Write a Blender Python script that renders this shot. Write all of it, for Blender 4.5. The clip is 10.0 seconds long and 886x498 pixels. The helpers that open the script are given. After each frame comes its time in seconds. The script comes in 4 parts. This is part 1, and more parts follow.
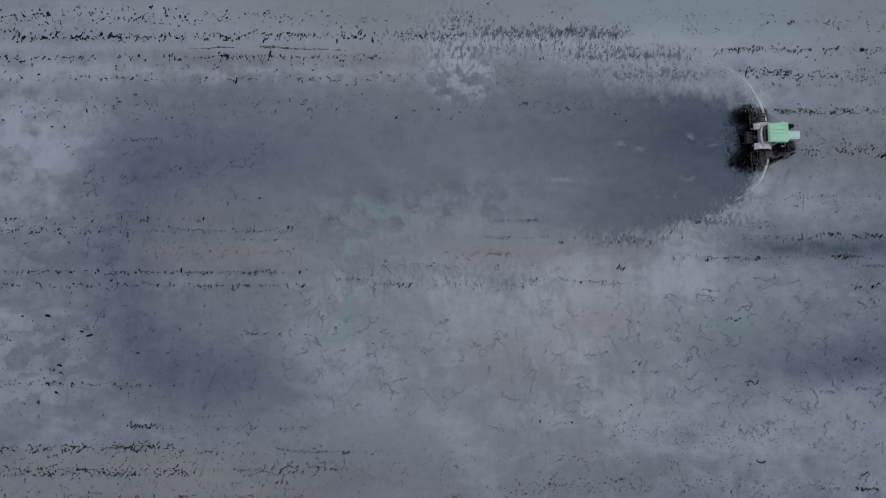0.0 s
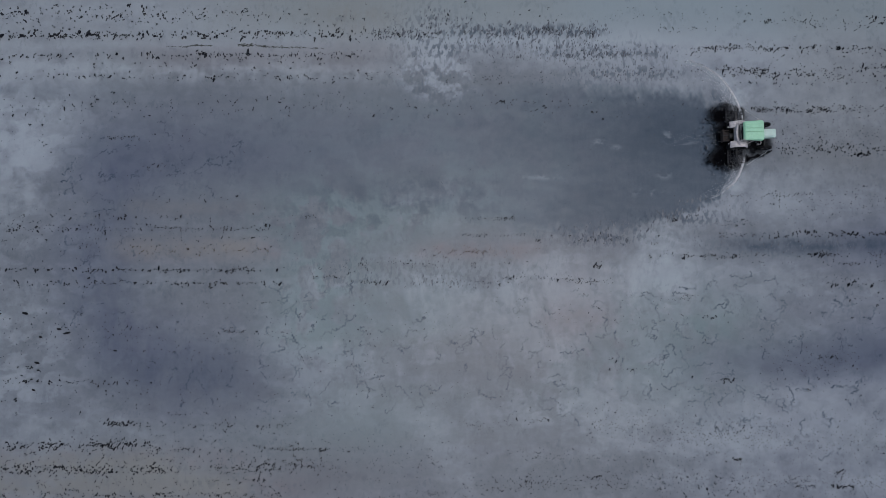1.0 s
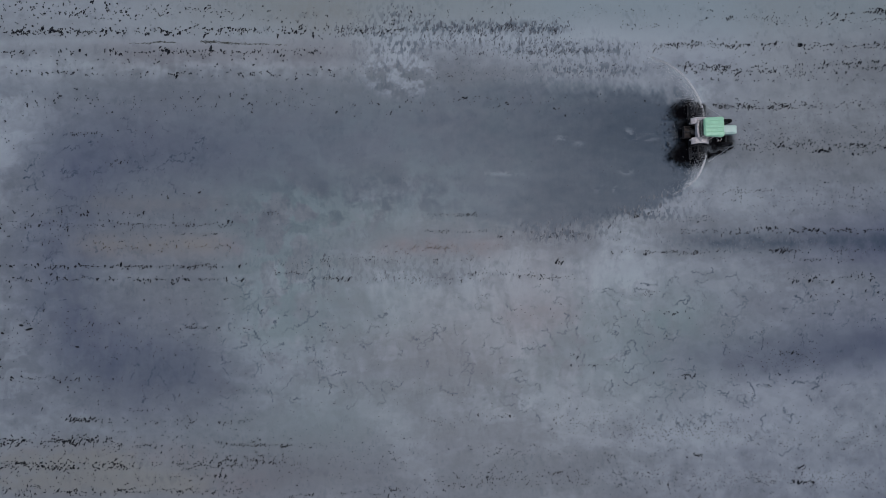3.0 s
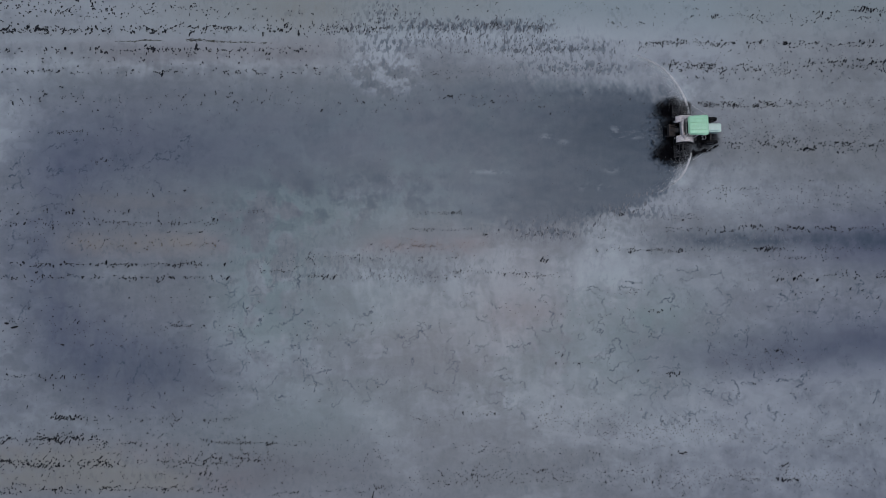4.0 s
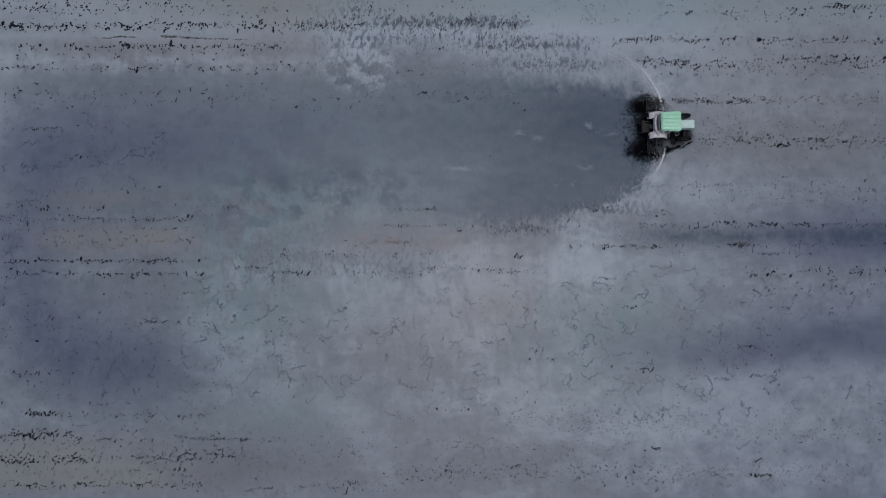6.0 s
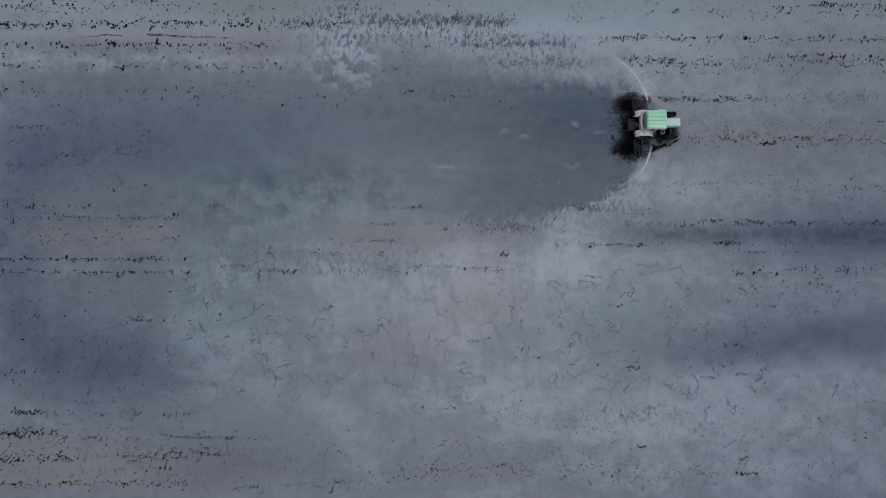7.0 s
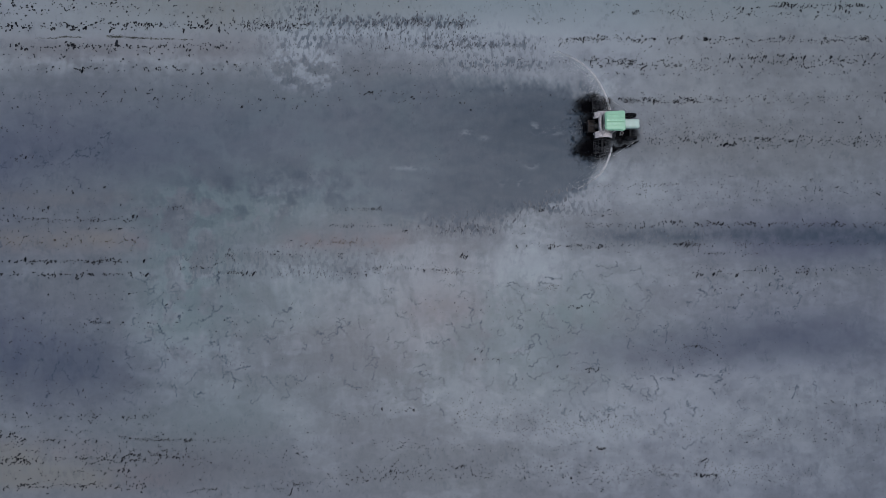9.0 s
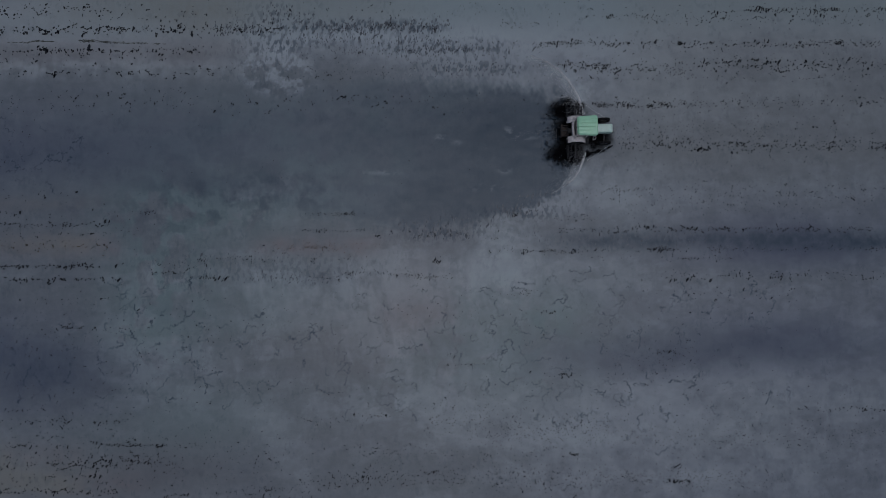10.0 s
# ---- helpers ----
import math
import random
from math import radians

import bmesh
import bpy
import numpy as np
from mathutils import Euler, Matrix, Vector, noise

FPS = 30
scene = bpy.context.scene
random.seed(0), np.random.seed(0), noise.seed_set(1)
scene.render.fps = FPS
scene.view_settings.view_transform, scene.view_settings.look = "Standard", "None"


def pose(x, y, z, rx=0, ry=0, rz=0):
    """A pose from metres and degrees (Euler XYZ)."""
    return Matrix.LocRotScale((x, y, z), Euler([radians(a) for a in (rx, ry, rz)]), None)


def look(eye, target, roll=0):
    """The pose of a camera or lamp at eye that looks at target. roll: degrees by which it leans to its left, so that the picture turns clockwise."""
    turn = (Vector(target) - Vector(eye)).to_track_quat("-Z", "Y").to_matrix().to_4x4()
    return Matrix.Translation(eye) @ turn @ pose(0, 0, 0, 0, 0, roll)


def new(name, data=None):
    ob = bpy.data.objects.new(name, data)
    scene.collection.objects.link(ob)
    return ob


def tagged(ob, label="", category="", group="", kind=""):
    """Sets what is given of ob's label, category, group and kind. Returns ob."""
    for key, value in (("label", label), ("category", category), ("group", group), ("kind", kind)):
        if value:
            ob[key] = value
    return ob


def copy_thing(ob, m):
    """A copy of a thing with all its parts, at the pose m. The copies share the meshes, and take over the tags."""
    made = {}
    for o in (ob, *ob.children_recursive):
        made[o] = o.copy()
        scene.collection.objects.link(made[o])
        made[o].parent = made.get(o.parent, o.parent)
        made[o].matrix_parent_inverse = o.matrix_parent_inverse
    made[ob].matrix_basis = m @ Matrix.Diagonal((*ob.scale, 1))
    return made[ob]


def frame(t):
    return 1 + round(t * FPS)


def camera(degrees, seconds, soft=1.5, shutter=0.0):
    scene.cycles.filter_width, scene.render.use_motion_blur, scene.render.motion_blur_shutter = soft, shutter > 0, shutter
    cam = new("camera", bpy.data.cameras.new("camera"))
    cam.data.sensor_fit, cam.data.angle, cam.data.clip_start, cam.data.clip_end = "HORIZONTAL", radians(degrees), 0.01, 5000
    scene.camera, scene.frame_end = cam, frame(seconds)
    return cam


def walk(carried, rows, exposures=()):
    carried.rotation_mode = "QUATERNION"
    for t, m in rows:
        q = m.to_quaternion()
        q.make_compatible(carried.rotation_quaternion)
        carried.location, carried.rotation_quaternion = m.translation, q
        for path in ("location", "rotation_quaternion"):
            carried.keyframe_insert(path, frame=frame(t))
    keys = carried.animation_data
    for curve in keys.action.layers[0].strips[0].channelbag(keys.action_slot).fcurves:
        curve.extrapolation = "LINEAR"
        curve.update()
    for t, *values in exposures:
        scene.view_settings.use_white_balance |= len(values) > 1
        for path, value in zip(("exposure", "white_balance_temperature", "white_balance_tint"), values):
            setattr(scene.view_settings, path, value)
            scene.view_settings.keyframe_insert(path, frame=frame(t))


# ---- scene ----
cam = camera(62.86, 10.0, soft=0.8)
PATH = [
    (0, 0.064, -3.669, 59.173, 3.545, 0.130, 0.032),
    (0.5, 1.012, -3.730, 59.217, 3.518, 0.129, 0.027),
    (1, 1.914, -3.832, 59.261, 3.530, 0.097, 0.048),
    (1.5, 2.774, -3.941, 59.279, 3.561, 0.064, 0.039),
    (2, 3.554, -4.051, 59.295, 3.588, 0.034, 0.033),
    (2.5, 4.247, -4.128, 59.311, 3.587, 0.003, 0.028),
    (4, 6.102, -4.270, 59.388, 3.496, -0.033, 0.033),
    (4.5, 6.665, -4.287, 59.409, 3.442, -0.032, 0.019),
    (5, 7.185, -4.338, 59.452, 3.415, -0.029, 0.023),
    (5.5, 7.679, -4.417, 59.491, 3.408, -0.046, 0.008),
    (7, 9.261, -4.706, 59.431, 3.478, -0.134, -0.006),
    (7.5, 9.925, -4.782, 59.415, 3.487, -0.129, -0.021),
    (8, 10.700, -4.817, 59.387, 3.493, -0.073, -0.040),
    (8.5, 11.576, -4.767, 59.356, 3.523, -0.094, -0.057),
    (9, 12.563, -4.630, 59.360, 3.540, -0.145, -0.083),
    (9.5, 13.646, -4.437, 59.312, 3.550, -0.165, -0.092),
    (10, 14.833, -4.189, 59.216, 3.516, -0.099, -0.073),
]
EXPOSURES = [(0.0, 0.0, 6500, 10), (8.5, 0.0, 6500, 10), (9.0, -0.03, 6500, 10), (9.5, -0.14, 6420, 10), (9.7, -0.35, 6380, 9), (10.0, -0.92, 6300, 9)]
walk(cam, [(t, pose(*place)) for t, *place in PATH], EXPOSURES)

# ---- light: thin overcast with the sun high behind it, mirrored softly by the wet mud ----
world = bpy.data.worlds.new("overcast_sky")
scene.world = world
world.use_nodes = True
wn = world.node_tree
sky = wn.nodes.new("ShaderNodeTexSky")
sky.sky_type = "NISHITA"
sky.sun_disc = False
sky.sun_elevation = radians(86)
sky.sun_rotation = radians(111)
sky.dust_density = 3.0
sky.ozone_density = 1.5
wn.nodes["Background"].inputs["Strength"].default_value = 0.083
wn.links.new(sky.outputs["Color"], wn.nodes["Background"].inputs["Color"])
sun = new("sun", bpy.data.lights.new("sun", "SUN"))
sun.data.energy = 1.0
sun.data.angle = radians(36)
sun.data.color = (0.94, 0.97, 1.03)
sun.matrix_world = look((2.6, -1.0, 50), (0, 0, 0))

# ---- materials ----


def material(name, colour, rough=0.6, metal=0.0, vary=0.15, scale=6.0, bump=0.0, bump_scale=40.0, coat=0.0, spec=0.5, second=None, island=False):
    """Principled surface with two scales of variation, wear towards a second colour and fine relief."""
    mat = bpy.data.materials.new(name)
    mat.use_nodes = True
    nt = mat.node_tree
    bsdf = nt.nodes["Principled BSDF"]
    bsdf.inputs["Metallic"].default_value = metal
    bsdf.inputs["Coat Weight"].default_value = coat
    bsdf.inputs["Specular IOR Level"].default_value = spec
    place = nt.nodes.new("ShaderNodeTexCoord")
    broad = nt.nodes.new("ShaderNodeTexNoise")
    broad.inputs["Scale"].default_value = scale
    broad.inputs["Detail"].default_value = 6
    fine = nt.nodes.new("ShaderNodeTexNoise")
    fine.inputs["Scale"].default_value = scale * 9
    fine.inputs["Detail"].default_value = 4
    for n in (broad, fine):
        nt.links.new(place.outputs["Object"], n.inputs["Vector"])
    ramp = nt.nodes.new("ShaderNodeValToRGB")
    ramp.color_ramp.elements[0].position = 0.3
    ramp.color_ramp.elements[1].position = 0.72
    other = second or tuple(c * (1 - 2.2 * vary) for c in colour)
    ramp.color_ramp.elements[0].color = (*other, 1)
    ramp.color_ramp.elements[1].color = (*colour, 1)
    add = nt.nodes.new("ShaderNodeMath")
    add.operation = "MULTIPLY_ADD"
    add.inputs[1].default_value = 0.45
    nt.links.new(fine.outputs["Fac"], add.inputs[0])
    nt.links.new(broad.outputs["Fac"], add.inputs[2])
    shift = nt.nodes.new("ShaderNodeMath")
    shift.operation = "SUBTRACT"
    shift.inputs[1].default_value = 0.18
    nt.links.new(add.outputs[0], shift.inputs[0])
    last = shift
    if island:
        geo = nt.nodes.new("ShaderNodeNewGeometry")
        lump = nt.nodes.new("ShaderNodeMath")
        lump.operation = "MULTIPLY_ADD"
        lump.inputs[1].default_value = 0.5
        less = nt.nodes.new("ShaderNodeMath")
        less.operation = "SUBTRACT"
        less.inputs[1].default_value = 0.25
        nt.links.new(geo.outputs["Random Per Island"], lump.inputs[0])
        nt.links.new(shift.outputs[0], lump.inputs[2])
        nt.links.new(lump.outputs[0], less.inputs[0])
        last = less
    nt.links.new(last.outputs[0], ramp.inputs["Fac"])
    nt.links.new(ramp.outputs["Color"], bsdf.inputs["Base Color"])
    gloss = nt.nodes.new("ShaderNodeMapRange")
    gloss.inputs["To Min"].default_value = min(1.0, rough * 1.25)
    gloss.inputs["To Max"].default_value = rough * 0.8
    nt.links.new(broad.outputs["Fac"], gloss.inputs["Value"])
    nt.links.new(gloss.outputs[0], bsdf.inputs["Roughness"])
    if bump:
        grain = nt.nodes.new("ShaderNodeTexNoise")
        grain.inputs["Scale"].default_value = bump_scale
        grain.inputs["Detail"].default_value = 5
        nt.links.new(place.outputs["Object"], grain.inputs["Vector"])
        b = nt.nodes.new("ShaderNodeBump")
        b.inputs["Strength"].default_value = bump
        b.inputs["Distance"].default_value = 0.02
        nt.links.new(grain.outputs["Fac"], b.inputs["Height"])
        nt.links.new(b.outputs["Normal"], bsdf.inputs["Normal"])
    return mat


def field_material():
    """Flooded mud: kinds of sediment and the tractor's painted shade by the amounts stored on the mesh, under a thin
    film of water.
    """
    mat = bpy.data.materials.new("flooded_mud")
    mat.use_nodes = True
    nt = mat.node_tree
    bsdf = nt.nodes["Principled BSDF"]
    att = nt.nodes.new("ShaderNodeAttribute")
    att.attribute_name = "sediment"
    split = nt.nodes.new("ShaderNodeSeparateColor")
    nt.links.new(att.outputs["Color"], split.inputs["Color"])
    place = nt.nodes.new("ShaderNodeTexCoord")

    def noise_of(sx, sy, scale, detail, rough=0.55):
        m = nt.nodes.new("ShaderNodeMapping")
        m.inputs["Scale"].default_value = (sx, sy, 1)
        n = nt.nodes.new("ShaderNodeTexNoise")
        n.inputs["Scale"].default_value = scale
        n.inputs["Detail"].default_value = detail
        n.inputs["Roughness"].default_value = rough
        nt.links.new(place.outputs["Object"], m.inputs["Vector"])
        nt.links.new(m.outputs["Vector"], n.inputs["Vector"])
        return n.outputs["Fac"]

    def math_node(op, a, b):
        n = nt.nodes.new("ShaderNodeMath")
        n.operation = op
        for socket, v in zip(n.inputs, (a, b)):
            if isinstance(v, float):
                socket.default_value = v
            else:
                nt.links.new(v, socket)
        return n.outputs[0]

    cloud = noise_of(1.0, 1.25, 0.8, 8, 0.62)
    grain = noise_of(1, 1, 7.0, 6, 0.65)
    strokes = noise_of(1.7, 0.4, 1.9, 6, 0.62)
    jitter = math_node("ADD", math_node("MULTIPLY", math_node("SUBTRACT", cloud, 0.5), 0.34), math_node("ADD", math_node("MULTIPLY", math_node("SUBTRACT", grain, 0.5), 0.3), math_node("MULTIPLY", math_node("SUBTRACT", strokes, 0.5), 0.36)))

    def mixed(amount, a, b):
        m = nt.nodes.new("ShaderNodeMix")
        m.data_type = "RGBA"
        m.clamp_factor = True
        nt.links.new(amount, m.inputs["Factor"])
        for key, v in (("A", a), ("B", b)):
            socket = [s for s in m.inputs if s.name == key and s.type == "RGBA"][0]
            if isinstance(v, tuple):
                socket.default_value = (*v, 1)
            else:
                nt.links.new(v, socket)
        return [s for s in m.outputs if s.type == "RGBA"][0]

    film = nt.nodes.new("ShaderNodeAttribute")
    film.attribute_name = "film"
    hues = nt.nodes.new("ShaderNodeSeparateColor")
    nt.links.new(film.outputs["Color"], hues.inputs["Color"])
    def crisp(value, a, b):
        """Mostly plain, with a somewhat firmer edge."""
        edge = nt.nodes.new("ShaderNodeMapRange")
        edge.interpolation_type = "SMOOTHSTEP"
        edge.inputs["From Min"].default_value = a
        edge.inputs["From Max"].default_value = b
        nt.links.new(value, edge.inputs["Value"])
        return math_node("ADD", math_node("MULTIPLY", value, 0.68), math_node("MULTIPLY", edge.outputs[0], 0.32))

    speckle = noise_of(1, 1, 3.2, 5, 0.7)
    ground_tone = mixed(math_node("ADD", cloud, math_node("MULTIPLY", math_node("SUBTRACT", speckle, 0.5), 0.5)), MUD_LOW, MUD_HIGH)
    with_silt = mixed(crisp(math_node("ADD", split.outputs[0], math_node("MULTIPLY", jitter, 0.62)), 0.15, 0.8), ground_tone, SILT)
    with_silt = mixed(math_node("MULTIPLY", hues.outputs[0], 0.8), with_silt, ALGAE)
    with_silt = mixed(math_node("MULTIPLY", hues.outputs[1], 0.72), with_silt, CLAY)
    with_straw = mixed(math_node("ADD", split.outputs[2], math_node("MULTIPLY", jitter, 0.5)), with_silt, STRAW)
    with_straw = mixed(math_node("MULTIPLY", film.outputs["Alpha"], math_node("ADD", 0.75, math_node("MULTIPLY", jitter, 1.2))), with_straw, OCHRE)
    with_peat = mixed(crisp(math_node("ADD", split.outputs[1], math_node("MULTIPLY", jitter, 0.55)), 0.05, 0.85), with_straw, PEAT)
    # short dark dabs where the wash combed the soft mud
    combed = nt.nodes.new("ShaderNodeMapRange")
    combed.interpolation_type = "SMOOTHSTEP"
    combed.inputs["From Min"].default_value = 0.49
    combed.inputs["From Max"].default_value = 0.58
    nt.links.new(noise_of(1.0, 0.55, 3.0, 4, 0.5), combed.inputs["Value"])
    # and faint smudges in drifts all over the soft bottom
    drifts = nt.nodes.new("ShaderNodeMapRange")
    drifts.interpolation_type = "SMOOTHSTEP"
    drifts.inputs["From Min"].default_value = 0.48
    drifts.inputs["From Max"].default_value = 0.66
    nt.links.new(noise_of(1.0, 1.3, 0.55, 4, 0.6), drifts.inputs["Value"])
    smudge = math_node("ADD", math_node("MULTIPLY", hues.outputs[2], 0.7), math_node("MULTIPLY", drifts.outputs[0], 0.17))
    dabs = math_node("MULTIPLY", combed.outputs[0], smudge)
    with_peat = mixed(dabs, with_peat, PEAT)
    with_churn_shade = mixed(math_node("MULTIPLY", att.outputs["Alpha"], math_node("ADD", 0.9, math_node("MULTIPLY", grain, 0.3))), with_peat, CHURN_SHADE)
    nt.links.new(with_churn_shade, bsdf.inputs["Base Color"])
    bsdf.inputs["IOR"].default_value = 1.33
    nt.links.new(math_node("SUBTRACT", 0.5, math_node("MULTIPLY", att.outputs["Alpha"], 0.5)), bsdf.inputs["Specular IOR Level"])
    gloss = nt.nodes.new("ShaderNodeMapRange")
    gloss.inputs["To Min"].default_value = 0.18
    gloss.inputs["To Max"].default_value = 0.5
    nt.links.new(cloud, gloss.inputs["Value"])
    nt.links.new(gloss.outputs[0], bsdf.inputs["Roughness"])
    b = nt.nodes.new("ShaderNodeBump")
    b.inputs["Strength"].default_value = 0.2
    b.inputs["Distance"].default_value = 0.03
    nt.links.new(math_node("ADD", grain, cloud), b.inputs["Height"])
    nt.links.new(b.outputs["Normal"], bsdf.inputs["Normal"])
    return mat


MUD_LOW, MUD_HIGH = (0.108, 0.122, 0.142), (0.192, 0.214, 0.236)
SILT = (0.345, 0.382, 0.412)
ALGAE = (0.15, 0.213, 0.221)
CLAY = (0.08, 0.09, 0.16)
PEAT = (0.028, 0.051, 0.08)
OCHRE = (0.212, 0.216, 0.2)
STRAW = (0.19, 0.168, 0.178)
# black mud, and the shade painted under the tractor and behind its front wheels
CHURN_SHADE = (0.003, 0.003, 0.004)
m_field = field_material()
m_stubble = material("wet_stubble", (0.054, 0.059, 0.07), 0.75, vary=0.3, scale=9, bump=0.6, spec=0.06, island=True, second=(0.008, 0.01, 0.015))
m_litter = material("straw_litter", (0.13, 0.1, 0.075), 0.8, vary=0.25, scale=9, bump=0.5, island=True, second=(0.05, 0.04, 0.035))
m_dab = material("combed_mud", (0.125, 0.143, 0.165), 0.45, vary=0.2, scale=4, bump=0.3, island=True, second=(0.055, 0.065, 0.082))
m_spatter = material("black_mud", (0.006, 0.006, 0.008), 0.8, vary=0.3, scale=8, bump=0.5, spec=0.05)
m_weed = material("drowned_weed", (0.075, 0.08, 0.066), 0.7, vary=0.25, scale=6, bump=0.5, island=True, second=(0.025, 0.028, 0.025))
m_caked = material("mud_caked_steel", (0.06, 0.05, 0.046), 0.85, spec=0.1, vary=0.25, scale=7, bump=0.8, second=(0.03, 0.027, 0.027))
m_clod = material("wet_clod", (0.02, 0.021, 0.025), 0.7, vary=0.3, scale=5, bump=1.0, spec=0.1, second=(0.008, 0.008, 0.01))
m_foam = material("water_foam", (0.78, 0.79, 0.8), 0.5, vary=0.2, scale=8, bump=0.4, island=True)
m_mint = material("mint_roof_paint", (0.37, 0.7, 0.47), 0.4, vary=0.06, scale=3, coat=0.2, bump=0.05)
m_hood = material("faded_mint_paint", (0.54, 0.7, 0.62), 0.38, vary=0.06, scale=3, coat=0.3, bump=0.05)
m_cream = material("dusty_white_paint", (0.74, 0.69, 0.68), 0.55, vary=0.12, scale=7, bump=0.2, second=(0.4, 0.35, 0.33))
m_rubber = material("wet_black_rubber", (0.012, 0.012, 0.014), 0.7, vary=0.3, scale=8, bump=0.5, spec=0.15)
m_steel = material("muddy_steel", (0.1, 0.1, 0.11), 0.45, metal=0.4, vary=0.3, scale=12, bump=0.4, second=(0.02, 0.02, 0.022))
m_cage = material("wet_cage_steel", (0.1, 0.098, 0.102), 0.6, metal=0.1, vary=0.3, scale=12, bump=0.4, spec=0.2, second=(0.02, 0.02, 0.022))
m_iron = material("dark_cast_iron", (0.035, 0.035, 0.038), 0.55, metal=0.2, vary=0.3, scale=10, bump=0.4)
m_chrome = material("grey_metal", (0.5, 0.5, 0.52), 0.3, metal=0.8, vary=0.1, scale=10)
m_lamp = material("lamp_lens", (0.7, 0.7, 0.68), 0.15, vary=0.05, scale=10, coat=0.5)
m_seat = material("black_vinyl", (0.03, 0.03, 0.033), 0.5, vary=0.2, scale=10, bump=0.2)


def glass_material():
    mat = bpy.data.materials.new("tinted_glass")
    mat.use_nodes = True
    bsdf = mat.node_tree.nodes["Principled BSDF"]
    bsdf.inputs["Base Color"].default_value = (0.55, 0.6, 0.6, 1)
    bsdf.inputs["Transmission Weight"].default_value = 1.0
    bsdf.inputs["Roughness"].default_value = 0.05
    bsdf.inputs["IOR"].default_value = 1.45
    return mat


m_glass = glass_material()

# ---- small mesh helpers ----


def mesh_object(name, bm, mat, smooth=False):
    me = bpy.data.meshes.new(name)
    if smooth:
        for f in bm.faces:
            f.smooth = True
    bm.to_mesh(me)
    bm.free()
    me.materials.append(mat)
    return new(name, me)


def part(name, bm, mat, parent, label="", smooth=False):
    ob = mesh_object(name, bm, mat, smooth)
    ob.parent = parent
    if label:
        tagged(ob, label)
    return ob


def box(bm, x0, x1, y0, y1, z0, z1, bevel=0.0, seg=2):
    """A bevelled block added to bm."""
    made = bmesh.ops.create_cube(bm, size=1.0)["verts"]
    for v in made:
        v.co = Vector(((x0 + x1) / 2 + v.co.x * (x1 - x0), (y0 + y1) / 2 + v.co.y * (y1 - y0), (z0 + z1) / 2 + v.co.z * (z1 - z0)))
    if bevel:
        edges = list({e for v in made for e in v.link_edges})
        bmesh.ops.bevel(bm, geom=edges, offset=bevel, segments=seg, profile=0.5, affect="EDGES")
    return bm


def tube(bm, points, radius, sides=8):
    """A round bar along a short line of points."""
    rings = []
    pts = [Vector(p) for p in points]
    for i, p in enumerate(pts):
        d = (pts[min(i + 1, len(pts) - 1)] - pts[max(i - 1, 0)]).normalized()
        u = d.orthogonal().normalized()
        if rings:
            u = (rings[-1][1] - d * rings[-1][1].dot(d)).normalized()
        w = d.cross(u)
        ring = [bm.verts.new(p + radius * (math.cos(a) * u + math.sin(a) * w)) for a in (2 * math.pi * k / sides for k in range(sides))]
        rings.append((ring, u))
    for (a, _), (b, _) in zip(rings, rings[1:]):
        for k in range(sides):
            bm.faces.new((a[k], a[(k + 1) % sides], b[(k + 1) % sides], b[k]))
    bm.faces.new(list(reversed(rings[0][0])))
    bm.faces.new(rings[-1][0])
    return bm


def lathe(bm, profile, steps=32, lumps=0, depth=0.0):
    """Turns (radius, y) pairs round the y axis; lumps: raised lugs round the rim."""
    rings = []
    for k in range(steps):
        a = 2 * math.pi * k / steps
        grow = depth if lumps and (k * lumps * 2 // steps) % 2 else 0.0
        rings.append([bm.verts.new(((r + (grow if i in (1, 2, 3, 4) else 0)) * math.cos(a), y, (r + (grow if i in (1, 2, 3, 4) else 0)) * math.sin(a))) for i, (r, y) in enumerate(profile)])
    n = len(profile)
    for k in range(steps):
        a, b = rings[k], rings[(k + 1) % steps]
        for i in range(n - 1):
            bm.faces.new((a[i], a[i + 1], b[i + 1], b[i]))
    bmesh.ops.recalc_face_normals(bm, faces=bm.faces[:])
    return bm


def lattice(xi, yi, seed):
    h = (xi * 374761393 + yi * 668265263 + seed * 144269504) & 0xFFFFFFFF
    h = ((h ^ (h >> 13)) * 1274126177) & 0xFFFFFFFF
    return ((h ^ (h >> 16)) & 0xFFFF) / 65535.0


def value_noise(x, y, seed):
    xf, yf = np.floor(x), np.floor(y)
    u, v = x - xf, y - yf
    xi, yi = xf.astype(np.int64), yf.astype(np.int64)
    u, v = u * u * (3 - 2 * u), v * v * (3 - 2 * v)
    a = lattice(xi, yi, seed) * (1 - u) + lattice(xi + 1, yi, seed) * u
    b = lattice(xi, yi + 1, seed) * (1 - u) + lattice(xi + 1, yi + 1, seed) * u
    return a * (1 - v) + b * v


def fbm(x, y, sx, sy, octaves, seed):
    """Layered noise, about -0.5 to 0.5, with features sx by sy metres."""
    total, amp, norm = 0.0, 1.0, 0.0
    for k in range(octaves):
        total = total + amp * value_noise(x / sx * 2**k + 17.3 * k, y / sy * 2**k + 9.1 * k, seed + 31 * k)
        norm += amp
        amp *= 0.55
    return total / norm - 0.5


def step(a, b, v):
    t = np.clip((v - a) / (b - a), 0, 1)
    return t * t * (3 - 2 * t)


# ---- the flooded field: one sheet to the horizon ----
TRACTOR_X, TRACTOR_Y = 25.55, 9.05
